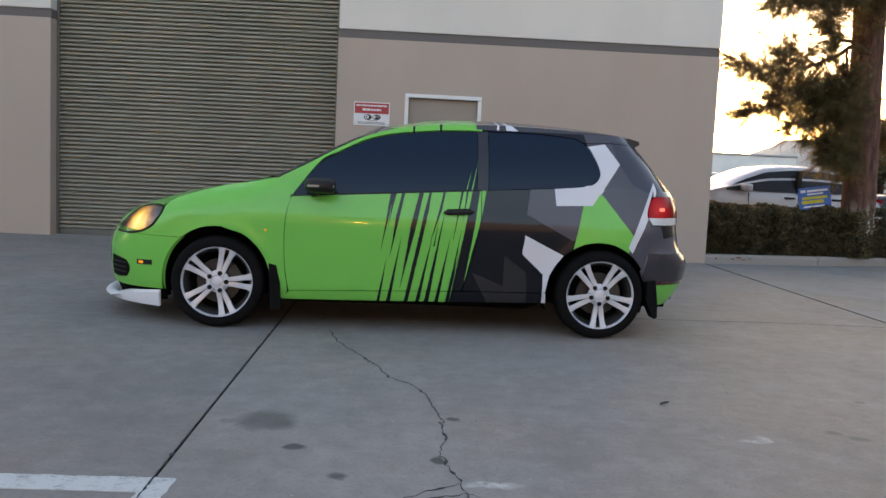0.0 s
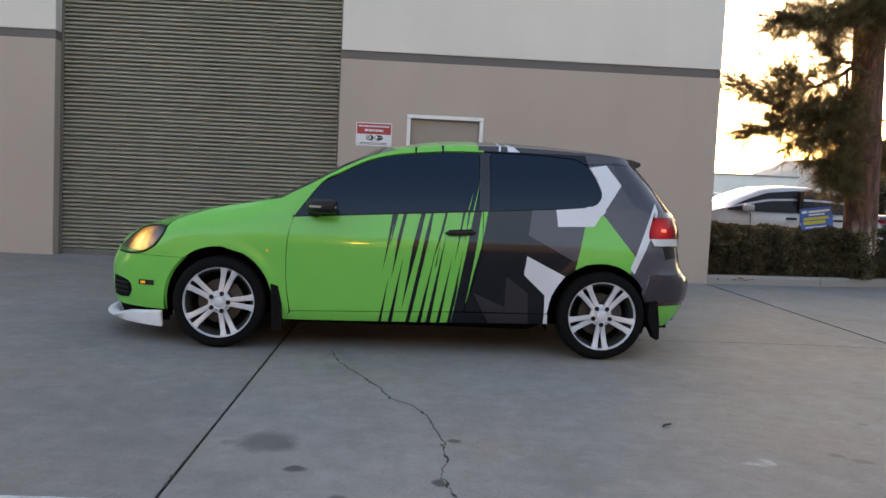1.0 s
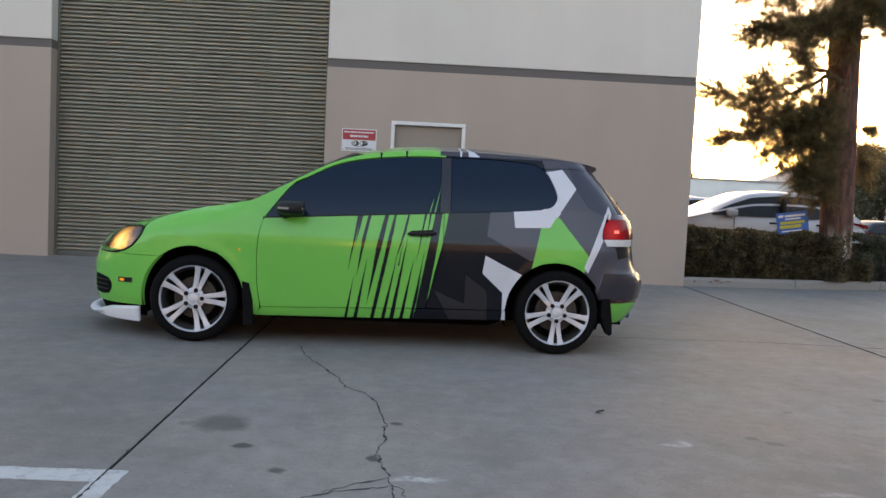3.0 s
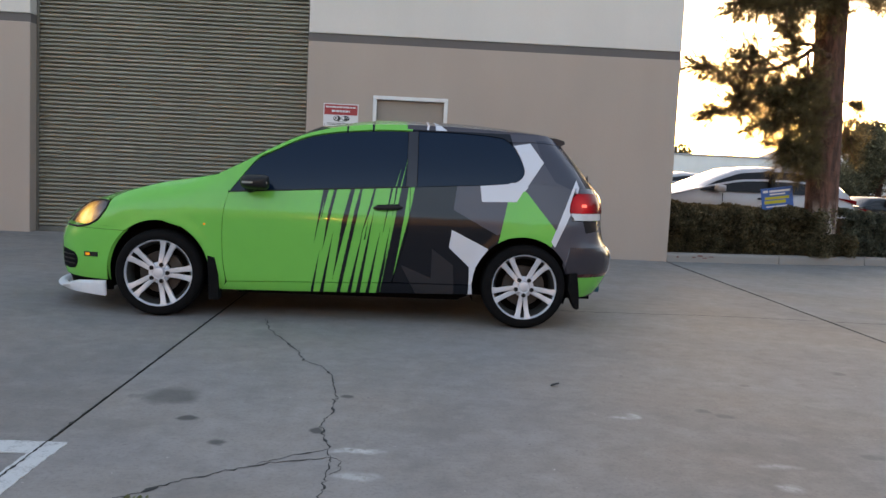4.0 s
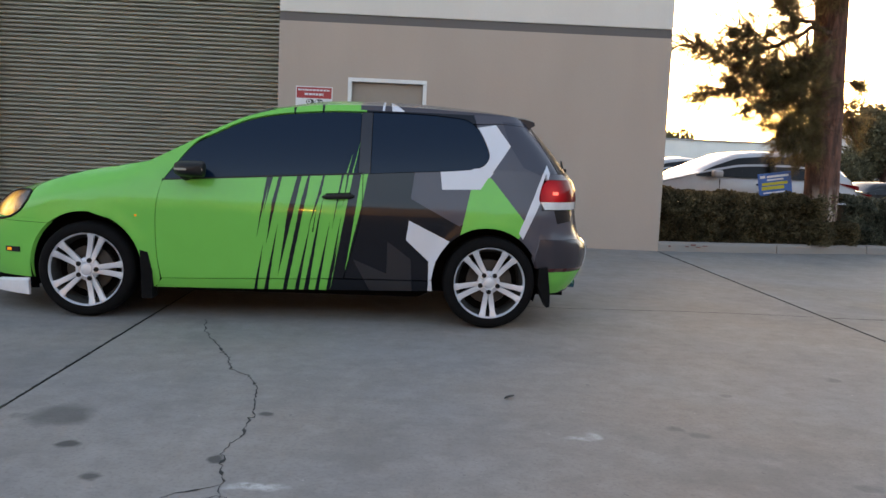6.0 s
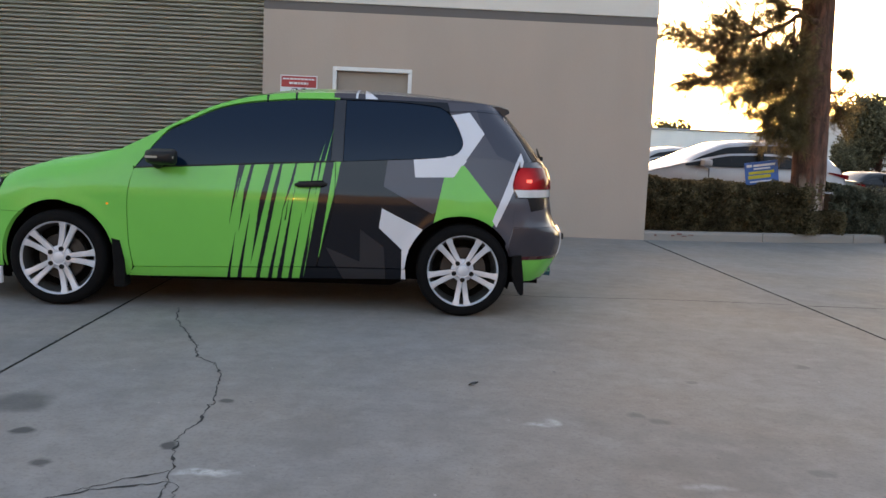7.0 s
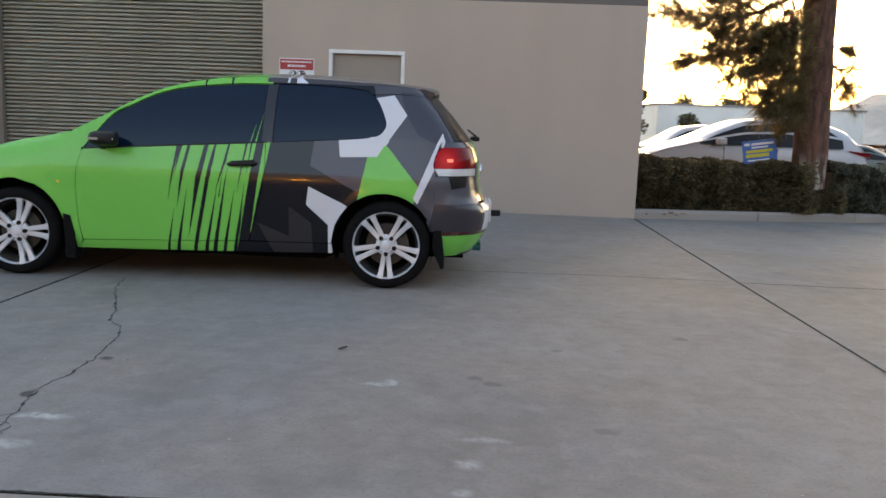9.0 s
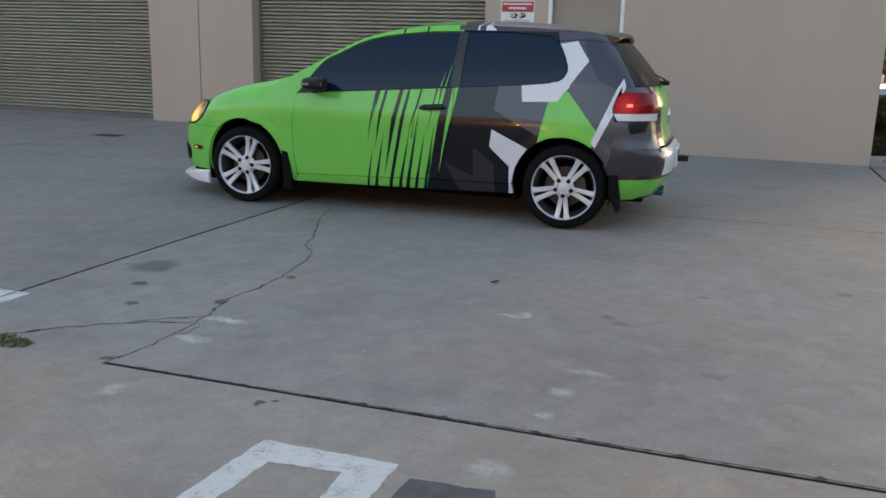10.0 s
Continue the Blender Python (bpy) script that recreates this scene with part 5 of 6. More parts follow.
both("marker_bulb", panel(on((-0.540, 0.396), (-0.508, 0.397)), on((-0.508, 0.397), (-0.508, 0.415)), on((-0.540, 0.414), (-0.508, 0.415)), on((-0.540, 0.396), (-0.540, 0.414)), 4, 3, 0.008, 0.003), MARKER, "lit amber side marker")
both("marker_bulb", panel(on((0.303, 0.658), (0.317, 0.658)), on((0.317, 0.658), (0.317, 0.671)), on((0.303, 0.671), (0.317, 0.671)), on((0.303, 0.658), (0.303, 0.671)), 2, 2, 0.004, 0.003), MARKER, "small amber side repeater")
# chin lip: a white blade that drops towards the wheel
lip = bmesh.new()
lip_rows = []
for k in range(41):
    f = 0.002 + (fr(-0.386, 0.2) - 0.002) * k / 40
    p = surf(FRONT_Q + FL * f, 0.215)
    drop = ramp01(0.45, 1.0, k / 40)
    z1 = interp(((0.0, 0.172), (0.30, 0.172), (0.50, 0.166), (0.70, 0.203), (1.0, 0.224)), k / 40)
    z0 = interp(((0.0, 0.158), (0.30, 0.152), (0.50, 0.128), (0.70, 0.122), (1.0, 0.113)), k / 40)
    out = Vector((p.x, p.y, 0)).normalized() * (0.056 - 0.042 * drop)
    lip_rows.append([(p.x + out.x * 0.1, p.y + out.y * 0.1, z1), (p.x + out.x, p.y + out.y, z1 - 0.012), (p.x + out.x * 1.1, p.y + out.y * 1.1, z1 - 0.022), (p.x + out.x * 0.6, p.y + out.y * 0.6, z0), (p.x - out.x * 0.4, p.y - out.y * 0.4, z0 + 0.006)])
lip_rows = [[(x, -y, z) for x, y, z in row] for row in lip_rows[::-1]] + lip_rows
grid(lip_rows, lip, True)
LIP_WHITE = plain("white_lip_vinyl", (0.66, 0.68, 0.72), 0.35, vary=0.08, scale=9)
part("chin_lip", lip, LIP_WHITE, hatch, "white chin lip under the bumper", True, 50)

# dark inner shell, wheel-arch liners, underfloor
shell = bmesh.new()
shell_rows = []
for x in np.linspace(-0.68, 3.12, 39):
    zt = interp(((-0.70, 0.60), (-0.5, 0.76), (-0.2, 0.86), (0.3, 0.92), (0.7, 1.10), (1.1, 1.32), (1.5, 1.385), (2.5, 1.375), (2.75, 1.31), (2.95, 1.05), (3.12, 0.93)), x)
    w = lambda z: max(0.05, -surf(q_of(x, z), z).y - 0.05)  # noqa: E731
    ring = [(0.60, 0.155 if 0.45 < x < 2.2 else 0.20), (0.60, 0.69), (min(w(0.72), 0.80), 0.70), (w(min(0.86, zt - 0.02)) - 0.02, min(0.86, zt - 0.02)), (max(0.05, w(zt) - 0.05), zt - 0.01), (0.02, zt + 0.005)]
    if x < -0.5 or x > 3.0:
        ring = [(min(a, 0.45 if x < 0 else 0.6), b) for a, b in ring]
    shell_rows.append([(x, -a, b) for a, b in ring] + [(x, a, b) for a, b in ring[::-1]])
grid(shell_rows, shell, True)
for row in (shell_rows[0], shell_rows[-1]):
    shell.faces.new([shell.verts.new(p) for p in row])
part("inner_shell", shell, VOID, hatch, "dark cabin and structure")
for xc, rx in ((-0.012, 0.358), (2.555, 0.354)):
    both("arch_liner", lambda bm, xc=xc, rx=rx: grid([[(xc + rx * math.cos(a), y, HUB_Z + (rx + 0.014) * math.sin(a)) for a in np.linspace(-0.35, math.pi + 0.35, 30)] for y in (-0.785, -0.60)], bm), VOID, "black wheel-arch liner")

# mud flaps
for pts in (((0.335, 0.445), (0.385, 0.432), (0.413, 0.31), (0.418, 0.135), (0.352, 0.135), (0.345, 0.30)), ((2.905, 0.415), (2.960, 0.42), (2.982, 0.26), (2.985, 0.165), (2.965, 0.155), (2.925, 0.235), (2.90, 0.30))):
    both("mud_flap", lambda bm, pts=pts: prism(pts, -0.872, -0.74, "y", bm), RUBBER, "black moulded mud flap", False)

# mirrors
def mirror(bm):
    rows = []
    for u in np.linspace(0, math.pi, 15):
        s = math.sin(u) ** 0.55
        rows.append([(0.66 + 0.10 * math.copysign(abs(math.cos(a)) ** 0.45, math.cos(a)) * s + 0.02 * math.cos(u), -0.945 - 0.105 * math.cos(u), 0.973 + (0.050 + 0.008 * math.cos(a)) * math.copysign(abs(math.sin(a)) ** 0.5, math.sin(a)) * s) for a in np.linspace(0, 2 * math.pi, 25)[:-1]])
    grid(rows, bm, True)
    bmesh.ops.remove_doubles(bm, verts=bm.verts, dist=0.0005)


both("mirror", mirror, BLACK, "glossy black door mirror")
both("mirror_foot", lambda bm: tube(((0.60, -0.82, 0.915), (0.63, -0.86, 0.925), (0.65, -0.90, 0.94)), (0.03, 0.026, 0.022), 10, bm), BLACK)
both("mirror_indicator", lambda bm: grid([[(x, -1.0505 - 0.001 * k + 0.012 * abs(x - 0.65) / 0.06, z) for x in np.linspace(0.585, 0.755, 10)] for k, z in ((0, 0.966), (1, 0.973), (0, 0.980))], bm), STRIP, "pale indicator strip")


# door handles
def handle(bm):
    rows = []
    for t in np.linspace(0, 1, 15):
        x = 1.478 + 0.206 * t
        bow = math.sin(math.pi * t) ** 0.6
        y = surf(x, 0.835).y - 0.006 - 0.026 * bow
        hz = 0.006 + 0.012 * bow ** 0.7
        zc = 0.829 + 0.012 * t
        rows.append([(x, y - 0.006 * math.cos(a), zc + hz * math.sin(a)) for a in np.linspace(0, 2 * math.pi, 11)[:-1]])
    grid(rows, bm, True)


both("door_handle", handle, BLACK, "dark door handle")
both("handle_cup", panel(on((1.50, 0.812), (1.66, 0.822)), on((1.66, 0.822), (1.66, 0.862)), on((1.50, 0.850), (1.66, 0.862)), on((1.50, 0.812), (1.50, 0.850)), 10, 4, 0.002, 0.003), VOID)


# wheels: five twin-spoke alloys
def wheel(m, first=None):
    if first:
        made = first.copy()
        scene.collection.objects.link(made)
        made.parent = hatch
        made.matrix_basis = m
        for child in first.children:
            c = child.copy()
            scene.collection.objects.link(c)
            c.parent = made
        return made
    rim = part("wheel", lathe(((0.219, 0.035), (0.226, 0.016), (0.2325, 0.006), (0.2350, 0.0), (0.2325, -0.004), (0.2275, 0.002), (0.2225, 0.014)), 72), ALLOY, hatch, "silver alloy wheel with five twin spokes", True, 40)
    rim.matrix_basis = m
    tyre = lathe(((0.222, 0.20), (0.250, 0.205), (0.285, 0.195), (0.300, 0.175), (0.3045, 0.15), (0.305, 0.10), (0.3045, 0.045), (0.300, 0.020), (0.292, 0.004), (0.278, -0.006), (0.258, -0.009), (0.243, -0.006), (0.233, 0.0)), 72)
    part("barrel", lathe(((0.2222, 0.0145), (0.216, 0.03), (0.200, 0.07), (0.197, 0.20), (0.205, 0.20)), 72), ALLOY_DARK, rim, "dark inner barrel", True, 40)
    part("tyre", tyre, RUBBER, rim, "black low-profile tyre", True, 50)
    # tread grooves
    for y in (0.05, 0.085, 0.12, 0.155):
        part("tread_groove", lathe(((0.3052, y), (0.3058, y + 0.003), (0.3052, y + 0.006)), 60), VOID, rim)

    def spoke_mesh(sign):
        rows = []
        for t in np.linspace(0, 1, 12):
            r = 0.045 + 0.184 * t
            gap = 0.0004 + 0.0125 * ramp01(0.25, 0.90, t)
            edge = 0.026 + 0.030 * t + 0.010 * ramp01(0.75, 1, t)
            off, wide = sign * (gap + edge) / 2, (edge - gap) / 2
            y = 0.010 + 0.012 * math.sin(math.pi * min(1, t * 1.1)) - 0.008 * t
            deep = 0.030
            rows.append([(off + wide * u, y + v, r) for u, v in ((-1.0, 0.009), (-0.96, 0.004), (-0.82, 0.0008), (-0.4, 0.0), (0.4, 0.0), (0.82, 0.0008), (0.96, 0.004), (1.0, 0.009), (0.8, deep), (-0.8, deep))])
        bm = grid(rows, None, True)
        me = bpy.data.meshes.new("spoke")
        bmesh.ops.recalc_face_normals(bm, faces=bm.faces)
        bm.to_mesh(me)
        bm.free()
        me.materials.append(ALLOY)
        me.shade_smooth()
        me.set_sharp_from_angle(angle=radians(35))
        return me

    meshes = [spoke_mesh(-1), spoke_mesh(1)]
    for k in range(5):
        for me in meshes:
            share("spoke", me, rim, pose(0, 0, 0, 0, 72 * k + 180, 0))
    part("hub", lathe(((0.0, 0.018), (0.030, 0.018), (0.040, 0.012), (0.046, 0.010), (0.052, 0.020), (0.074, 0.028), (0.076, 0.05), (0.0, 0.05)), 40), ALLOY, rim, "", True, 40)
    part("hub_cap", lathe(((0.0, 0.001), (0.026, 0.002), (0.035, 0.006), (0.038, 0.018)), 32), ALLOY, rim, "silver hub cap", True, 40)
    bolt = bpy.data.meshes.new("bolt")
    bm = lathe(((0.0, 0.008), (0.007, 0.008), (0.0085, 0.012), (0.011, 0.007), (0.0155, 0.0065), (0.0155, 0.03)), 14)
    bm.to_mesh(bolt)
    bm.free()
    bolt.materials.append(BLACK)
    for k in range(5):
        a = radians(72 * k + 270)
        share("bolt", bolt, rim, pose(0.060 * math.cos(a), 0, 0.060 * math.sin(a)))
    part("brake_disc", lathe(((0.07, 0.085), (0.145, 0.085), (0.147, 0.09), (0.147, 0.105), (0.07, 0.105)), 48), DISC, rim, "dull steel brake disc", True, 40)
    part("wheel_back", lathe(((0.0, 0.13), (0.205, 0.13), (0.205, 0.135), (0.0, 0.135)), 40), VOID, rim)
    caliper = prism([(r * math.cos(a), r * math.sin(a)) for r, a in [(0.155, x) for x in np.linspace(-0.55, 0.55, 8)] + [(0.085, x) for x in np.linspace(0.5, -0.5, 8)]], 0.065, 0.12, "y")
    part("brake_caliper", caliper, ALLOY_DARK, rim, "grey brake caliper")
    valve = tube(((0.0, 0.01, -0.196), (0.0, -0.012, -0.190)), 0.004, 8)
    part("valve", valve, BLACK, rim)
    return rim


wheel_rear = wheel(pose(BASE, -0.864, HUB_Z, 0, 0, 0))
wheel(pose(0.0, -0.864, HUB_Z, 0, -19.0, 0), wheel_rear)
wheel(pose(BASE, 0.864, HUB_Z, 0, 0, 180), wheel_rear)
wheel(pose(0.0, 0.864, HUB_Z, 0, 20, 180), wheel_rear)


# ---- planting strip at the building's corner ----
def curb_y(x):
    return interp(((3.98, 11.32), (5.65, 11.62), (6.9, 11.97), (7.55, 12.14), (8.0, 12.6)), x)


planter = tagged(root("curb"), "weathered grey concrete kerb round the planting strip", "kerb", kind="structure")


def curb_piece(x0, x1, n=10):
    rows = []
    for x in np.linspace(x0, x1, n):
        y = curb_y(x)
        rows.append([(x, y, -0.05), (x, y + 0.004, 0.085), (x, y + 0.014, 0.108), (x, y + 0.028, 0.116), (x, y + 0.135, 0.118), (x, y + 0.15, 0.105), (x, y + 0.15, -0.05)])
    bm = grid(rows, None, True)
    bm.faces.new([bm.verts.new(p) for p in rows[0]])
    bm.faces.new([bm.verts.new(p) for p in rows[-1]])
    part("kerb_stone", bm, CURB, planter)


for a, b in ((3.99, 5.640), (5.652, 7.05), (7.062, 7.60)):
    curb_piece(a, b)
side = [(7.605 + 0.45 * math.sin(a) * 0.9, 12.16 + 0.5 * (1 - math.cos(a)), a) for a in np.linspace(0, math.pi / 2, 8)] + [(8.01, 13.4, math.pi / 2), (8.01, 14.4, math.pi / 2)]
rows = [[(x, y, -0.05), (x, y, 0.10), (x - 0.02 * math.sin(a), y + 0.02 * math.cos(a), 0.116), (x - 0.14 * math.sin(a), y + 0.14 * math.cos(a), 0.116), (x - 0.15 * math.sin(a), y + 0.15 * math.cos(a), -0.05)] for x, y, a in side]
part("kerb_stone", grid(rows, None, True), CURB, planter, "rounded kerb corner")
rng = random.Random(5)
for k in range(6):
    x = rng.uniform(4.12, 4.62)
    z = rng.uniform(0.05, 0.085)
    w = rng.uniform(0.01, 0.07)
    part("paint_flake", box((x, curb_y(x) - 0.0015, z), (x + w, curb_y(x + w) + 0.01, z + rng.uniform(0.008, 0.022))), FLAKE, planter, "flake of faded red kerb paint")
soil_bm = grid([[(x, curb_y(x) + d, 0.09 + 0.02 * math.sin(7 * x + 5 * d)) for x in np.linspace(3.99, 7.75, 24)] for d in (0.12, 0.5, 0.9, 1.4, 2.2)])
tagged(link("planting_soil", soil_bm, SOIL), "dark bare soil in the planting strip", "soil", kind="structure")


def leaf_cloud(name, spots, size, material, label, category, seed, flat=0.5, kind="stuff", parent=None):
    """Many small pointed leaves, each a folded pair of triangles, at the given (place, outward) spots."""
    r = np.random.default_rng(seed)
    p = np.array([s[0] for s in spots], float)
    n = np.array([s[1] for s in spots], float)
    k = len(p)
    d = n + r.normal(0, 0.75, (k, 3))
    d /= np.linalg.norm(d, axis=1)[:, None] + 1e-9
    side_v = np.cross(d, r.normal(0, 1, (k, 3)))
    side_v /= np.linalg.norm(side_v, axis=1)[:, None] + 1e-9
    up = np.cross(side_v, d)
    s = size * r.uniform(0.6, 1.3, (k, 1))
    a, b = p - d * s * 0.5, p + d * s * 0.5
    c = p + side_v * s * flat * 0.5 + up * s * 0.08
    e = p - side_v * s * flat * 0.5 + up * s * 0.08
    verts = np.stack([a, c, b, e], 1).reshape(-1, 3)
    faces = [(4 * i, 4 * i + 1, 4 * i + 2, 4 * i + 3) for i in range(k)]
    me = bpy.data.meshes.new(name)
    me.from_pydata(verts.tolist(), [], faces)
    me.materials.append(material)
    ob = new(name, me)
    ob.parent = parent
    return tagged(ob, label, category, kind=kind) if category else tagged(ob, label)


def hedge(x0, x1, top, depth, count, seed, label, material, size, back=0.16):
    """A clipped shrub row: an uneven leafy skin with depth over a dark twiggy core."""
    base = root("hedge", pose(x0, curb_y(x0), 0.1))
    tagged(base, label, "hedge")
    r = random.Random(seed)
    spots = []
    o = Vector((x0, curb_y(x0), 0.1))
    for _ in range(count):
        x = r.uniform(x0, x1)
        y0 = curb_y(x) + back
        lump = noise.noise(Vector((x * 2.3, 0.0, seed))) * 0.085 + noise.noise(Vector((x * 6.0, 3.0, seed))) * 0.06 - 0.30 * ramp01(x1 - 0.5, x1 + 0.05, x) * (x1 > 7)
        tz = top + lump
        pick = r.random()
        inner = abs(r.gauss(0, 0.055))
        if pick < 0.52:
            z = 0.12 + (tz - 0.12) * r.random()
            bulge = 0.27 * ramp01(x1 - 0.55, x1 - 0.1, x) * (x1 > 7) + 0.17 * noise.noise(Vector((x * 2.6, z * 3.2, seed + 2.0))) + 0.06 * noise.noise(Vector((x * 8.0, z * 8.0, seed)))
            round_in = 0.10 * ramp01(tz - 0.14, tz, z)
            p, n = Vector((x, y0 - bulge + inner + round_in, z)), Vector((0, -1, 0.25))
        elif pick < 0.92:
            y = y0 + depth * r.random()
            p = Vector((x, y, tz + 0.035 * noise.noise(Vector((x * 7.0, y * 7.0, 1.0))) - inner * 0.8 - 0.07 * ramp01(0.12, 0.0, y - y0)))
            n = Vector((0, -0.1, 1))
        else:
            z = 0.12 + (tz - 0.12) * r.random()
            p, n = Vector((x1 + 0.05 * noise.noise(Vector((0, z * 5, 2.0))) - inner, y0 + depth * r.random(), z)), Vector((1, 0, 0.2))
        spots.append((p - o, n))
    leaf_cloud("foliage", spots, size, material, "", "", seed, 0.6, "", base)
    core = []
    for x in np.linspace(x0 + 0.04, x1 - 0.05, 40):
        y0 = curb_y(x) + back + 0.15
        h = top - 0.15 + noise.noise(Vector((x * 2.3, 0.0, seed))) * 0.06
        core.append([Vector(p) - o for p in ((x, y0, 0.08), (x, y0 - 0.01, h * 0.6), (x, y0 + 0.06, h), (x, y0 + depth - 0.1, h), (x, y0 + depth - 0.1, 0.08))])
    bm = grid(core, None, True)
    for row in (core[0], core[-1]):
        bm.faces.new([bm.verts.new(p) for p in row])
    part("core", bm, TWIG, base, "dark twiggy inside")
    return base


hedge(4.0, 6.37, 0.765, 0.75, 30000, 11, "dense clipped dark green and brownish hedge behind the kerb", HEDGE_LEAF, 0.042)
hedge(6.79, 7.76, 0.78, 0.8, 16000, 23, "loose grey-green shrub hedge at the end of the kerb", leaf("grey_hedge_leaf", (0.065, 0.072, 0.052), (0.17, 0.18, 0.135), 0.25), 0.042)
hedge(6.12, 6.86, 0.42, 0.10, 8000, 31, "low leafy growth round the foot of the pine", HEDGE_LEAF, 0.04, 0.07)

# yard sign on two stakes
yard = tagged(root("yard_sign", pose(5.51, 12.02, 0.73, 0, -9.0, -4)), "small blue yard sign with yellow bars on wire stakes", "sign")
part("board", box((0, 0, 0), (0.445, 0.006, 0.30), 0.002), SIGN_BLUE, yard, "blue printed board")
for x, z, w, h, mat in ((0.03, 0.235, 0.07, 0.035, SIGN_WHITE), (0.12, 0.235, 0.29, 0.030, SIGN_WHITE), (0.12, 0.195, 0.22, 0.022, SIGN_WHITE), (0.05, 0.135, 0.34, 0.038, SIGN_YELLOW), (0.04, 0.075, 0.30, 0.045, SIGN_YELLOW), (0.06, 0.025, 0.30, 0.018, SIGN_WHITE)):
    part("text_bar", box((x, -0.003, z), (x + w, 0.0, z + h)), mat, yard)
for x in (0.1, 0.34):
    part("stake", tube(((x, 0.004, -0.66), (x, 0.004, 0.28)), 0.004, 6), GUIDE, yard, "thin wire stake")


# ---- the pine ----
pine = tagged(root("pine_tree", pose(6.475, 12.28, 0.08)), "tall pine with reddish plated bark and drooping needle tufts", "tree")
PB = Vector((6.475, 12.28, 0.08))
trunk_rows = []
for z in np.linspace(0.0, 9.6, 60):
    r0 = 0.222 * (1 - 0.06 * z / 3.6) if z < 3.6 else 0.209 * max(0.05, 1 - (z - 3.6) / 6.4)
    r0 += 0.05 * math.exp(-z / 0.16) + 0.012 * math.exp(-z / 1.2)
    cx = 0.012 * math.sin(z * 1.3) - 0.022 * z * (z < 4) - 0.088 * (z >= 4)
    row = []
    for k in range(30):
        a = 2 * math.pi * k / 30
        rough = 0.013 * noise.noise(Vector((math.cos(a) * 3.2, math.sin(a) * 3.2, z * 1.6))) + 0.010 * noise.noise(Vector((math.cos(a) * 9, math.sin(a) * 9, z * 3.5)))
        rr = r0 + rough * min(1, r0 / 0.1)
        row.append((cx + rr * math.cos(a), rr * math.sin(a), z))
    trunk_rows.append(row)
part("trunk", grid(trunk_rows, None, True), BARK, pine, "reddish brown plated bark, rubbed pale at the foot", True)

tree_rng = random.Random(77)
needle_tris = []


def tuft(p, d, length, blades=15):
    """A brush of thin needles at a twig's end."""
    w3 = p + PB
    if 6.18 < w3.x < 6.70 and w3.y < 12.5 and w3.z < 3.5:
        return
    d = d.normalized()
    for _ in range(blades):
        a = (d + Vector((tree_rng.gauss(0, 0.7), tree_rng.gauss(0, 0.7), tree_rng.gauss(0, 0.7)))).normalized()
        ln = length * tree_rng.uniform(0.65, 1.15)
        base = p + d * tree_rng.uniform(-0.08, 0.04)
        w = a.orthogonal().normalized()
        w.rotate(Matrix.Rotation(tree_rng.uniform(0, 6.28), 3, a))
        w *= 0.0019
        needle_tris.append((base - w, base + w, base + a * ln + Vector((0, 0, -0.03 * ln))))


def limb(points, r0, seed, twigs=16, reach=0.35, tufts=4, bare=0.3):
    """A limb along points, with side twigs that carry needle tufts past its bare inner part."""
    rr = random.Random(seed)
    pts = [Vector(p) - PB for p in points]
    fine = [Vector(p) for p in spaced([tuple(p) for p in pts], 18)]
    for p in fine[1:-1]:
        p += Vector((rr.gauss(0, 0.012), rr.gauss(0, 0.012), rr.gauss(0, 0.012)))
    bm = tube(fine, [r0 * (1 - 0.8 * k / 18) for k in range(19)], 8)
    for _ in range(int(twigs * 2.2)):
        t = bare + (1 - bare) * rr.random()
        i = min(17, int(t * 18))
        p = fine[i].lerp(fine[i + 1], t * 18 - i)
        along = (fine[i + 1] - fine[i]).normalized()
        d = (along * rr.uniform(0.2, 0.9) + Vector((rr.gauss(0, 0.6), rr.gauss(0, 0.6), rr.gauss(-0.05, 0.55)))).normalized()
        ln = reach * rr.uniform(0.4, 1.9) * (1 - 0.3 * t)
        q1 = p + d * ln * 0.5 + Vector((0, 0, -0.02))
        q2 = p + d * ln + Vector((0, 0, rr.uniform(-0.08, 0.06)))
        tube((p, q1, q2), (0.007, 0.005, 0.0025), 4, bm)
        for k in range(tufts + 2):
            s = rr.uniform(0.25, 1.0)
            w = p.lerp(q1, s * 2) if s < 0.5 else q1.lerp(q2, s * 2 - 1)
            tuft(w, d + Vector((rr.gauss(0, 0.5), rr.gauss(0, 0.5), rr.gauss(0.1, 0.4))), rr.uniform(0.13, 0.22))
        tuft(q2, d, 0.19, 30)
    tuft(fine[-1], fine[-1] - fine[-2], 0.17, 40)
    part("limb", bm, BARK, pine, "", True)


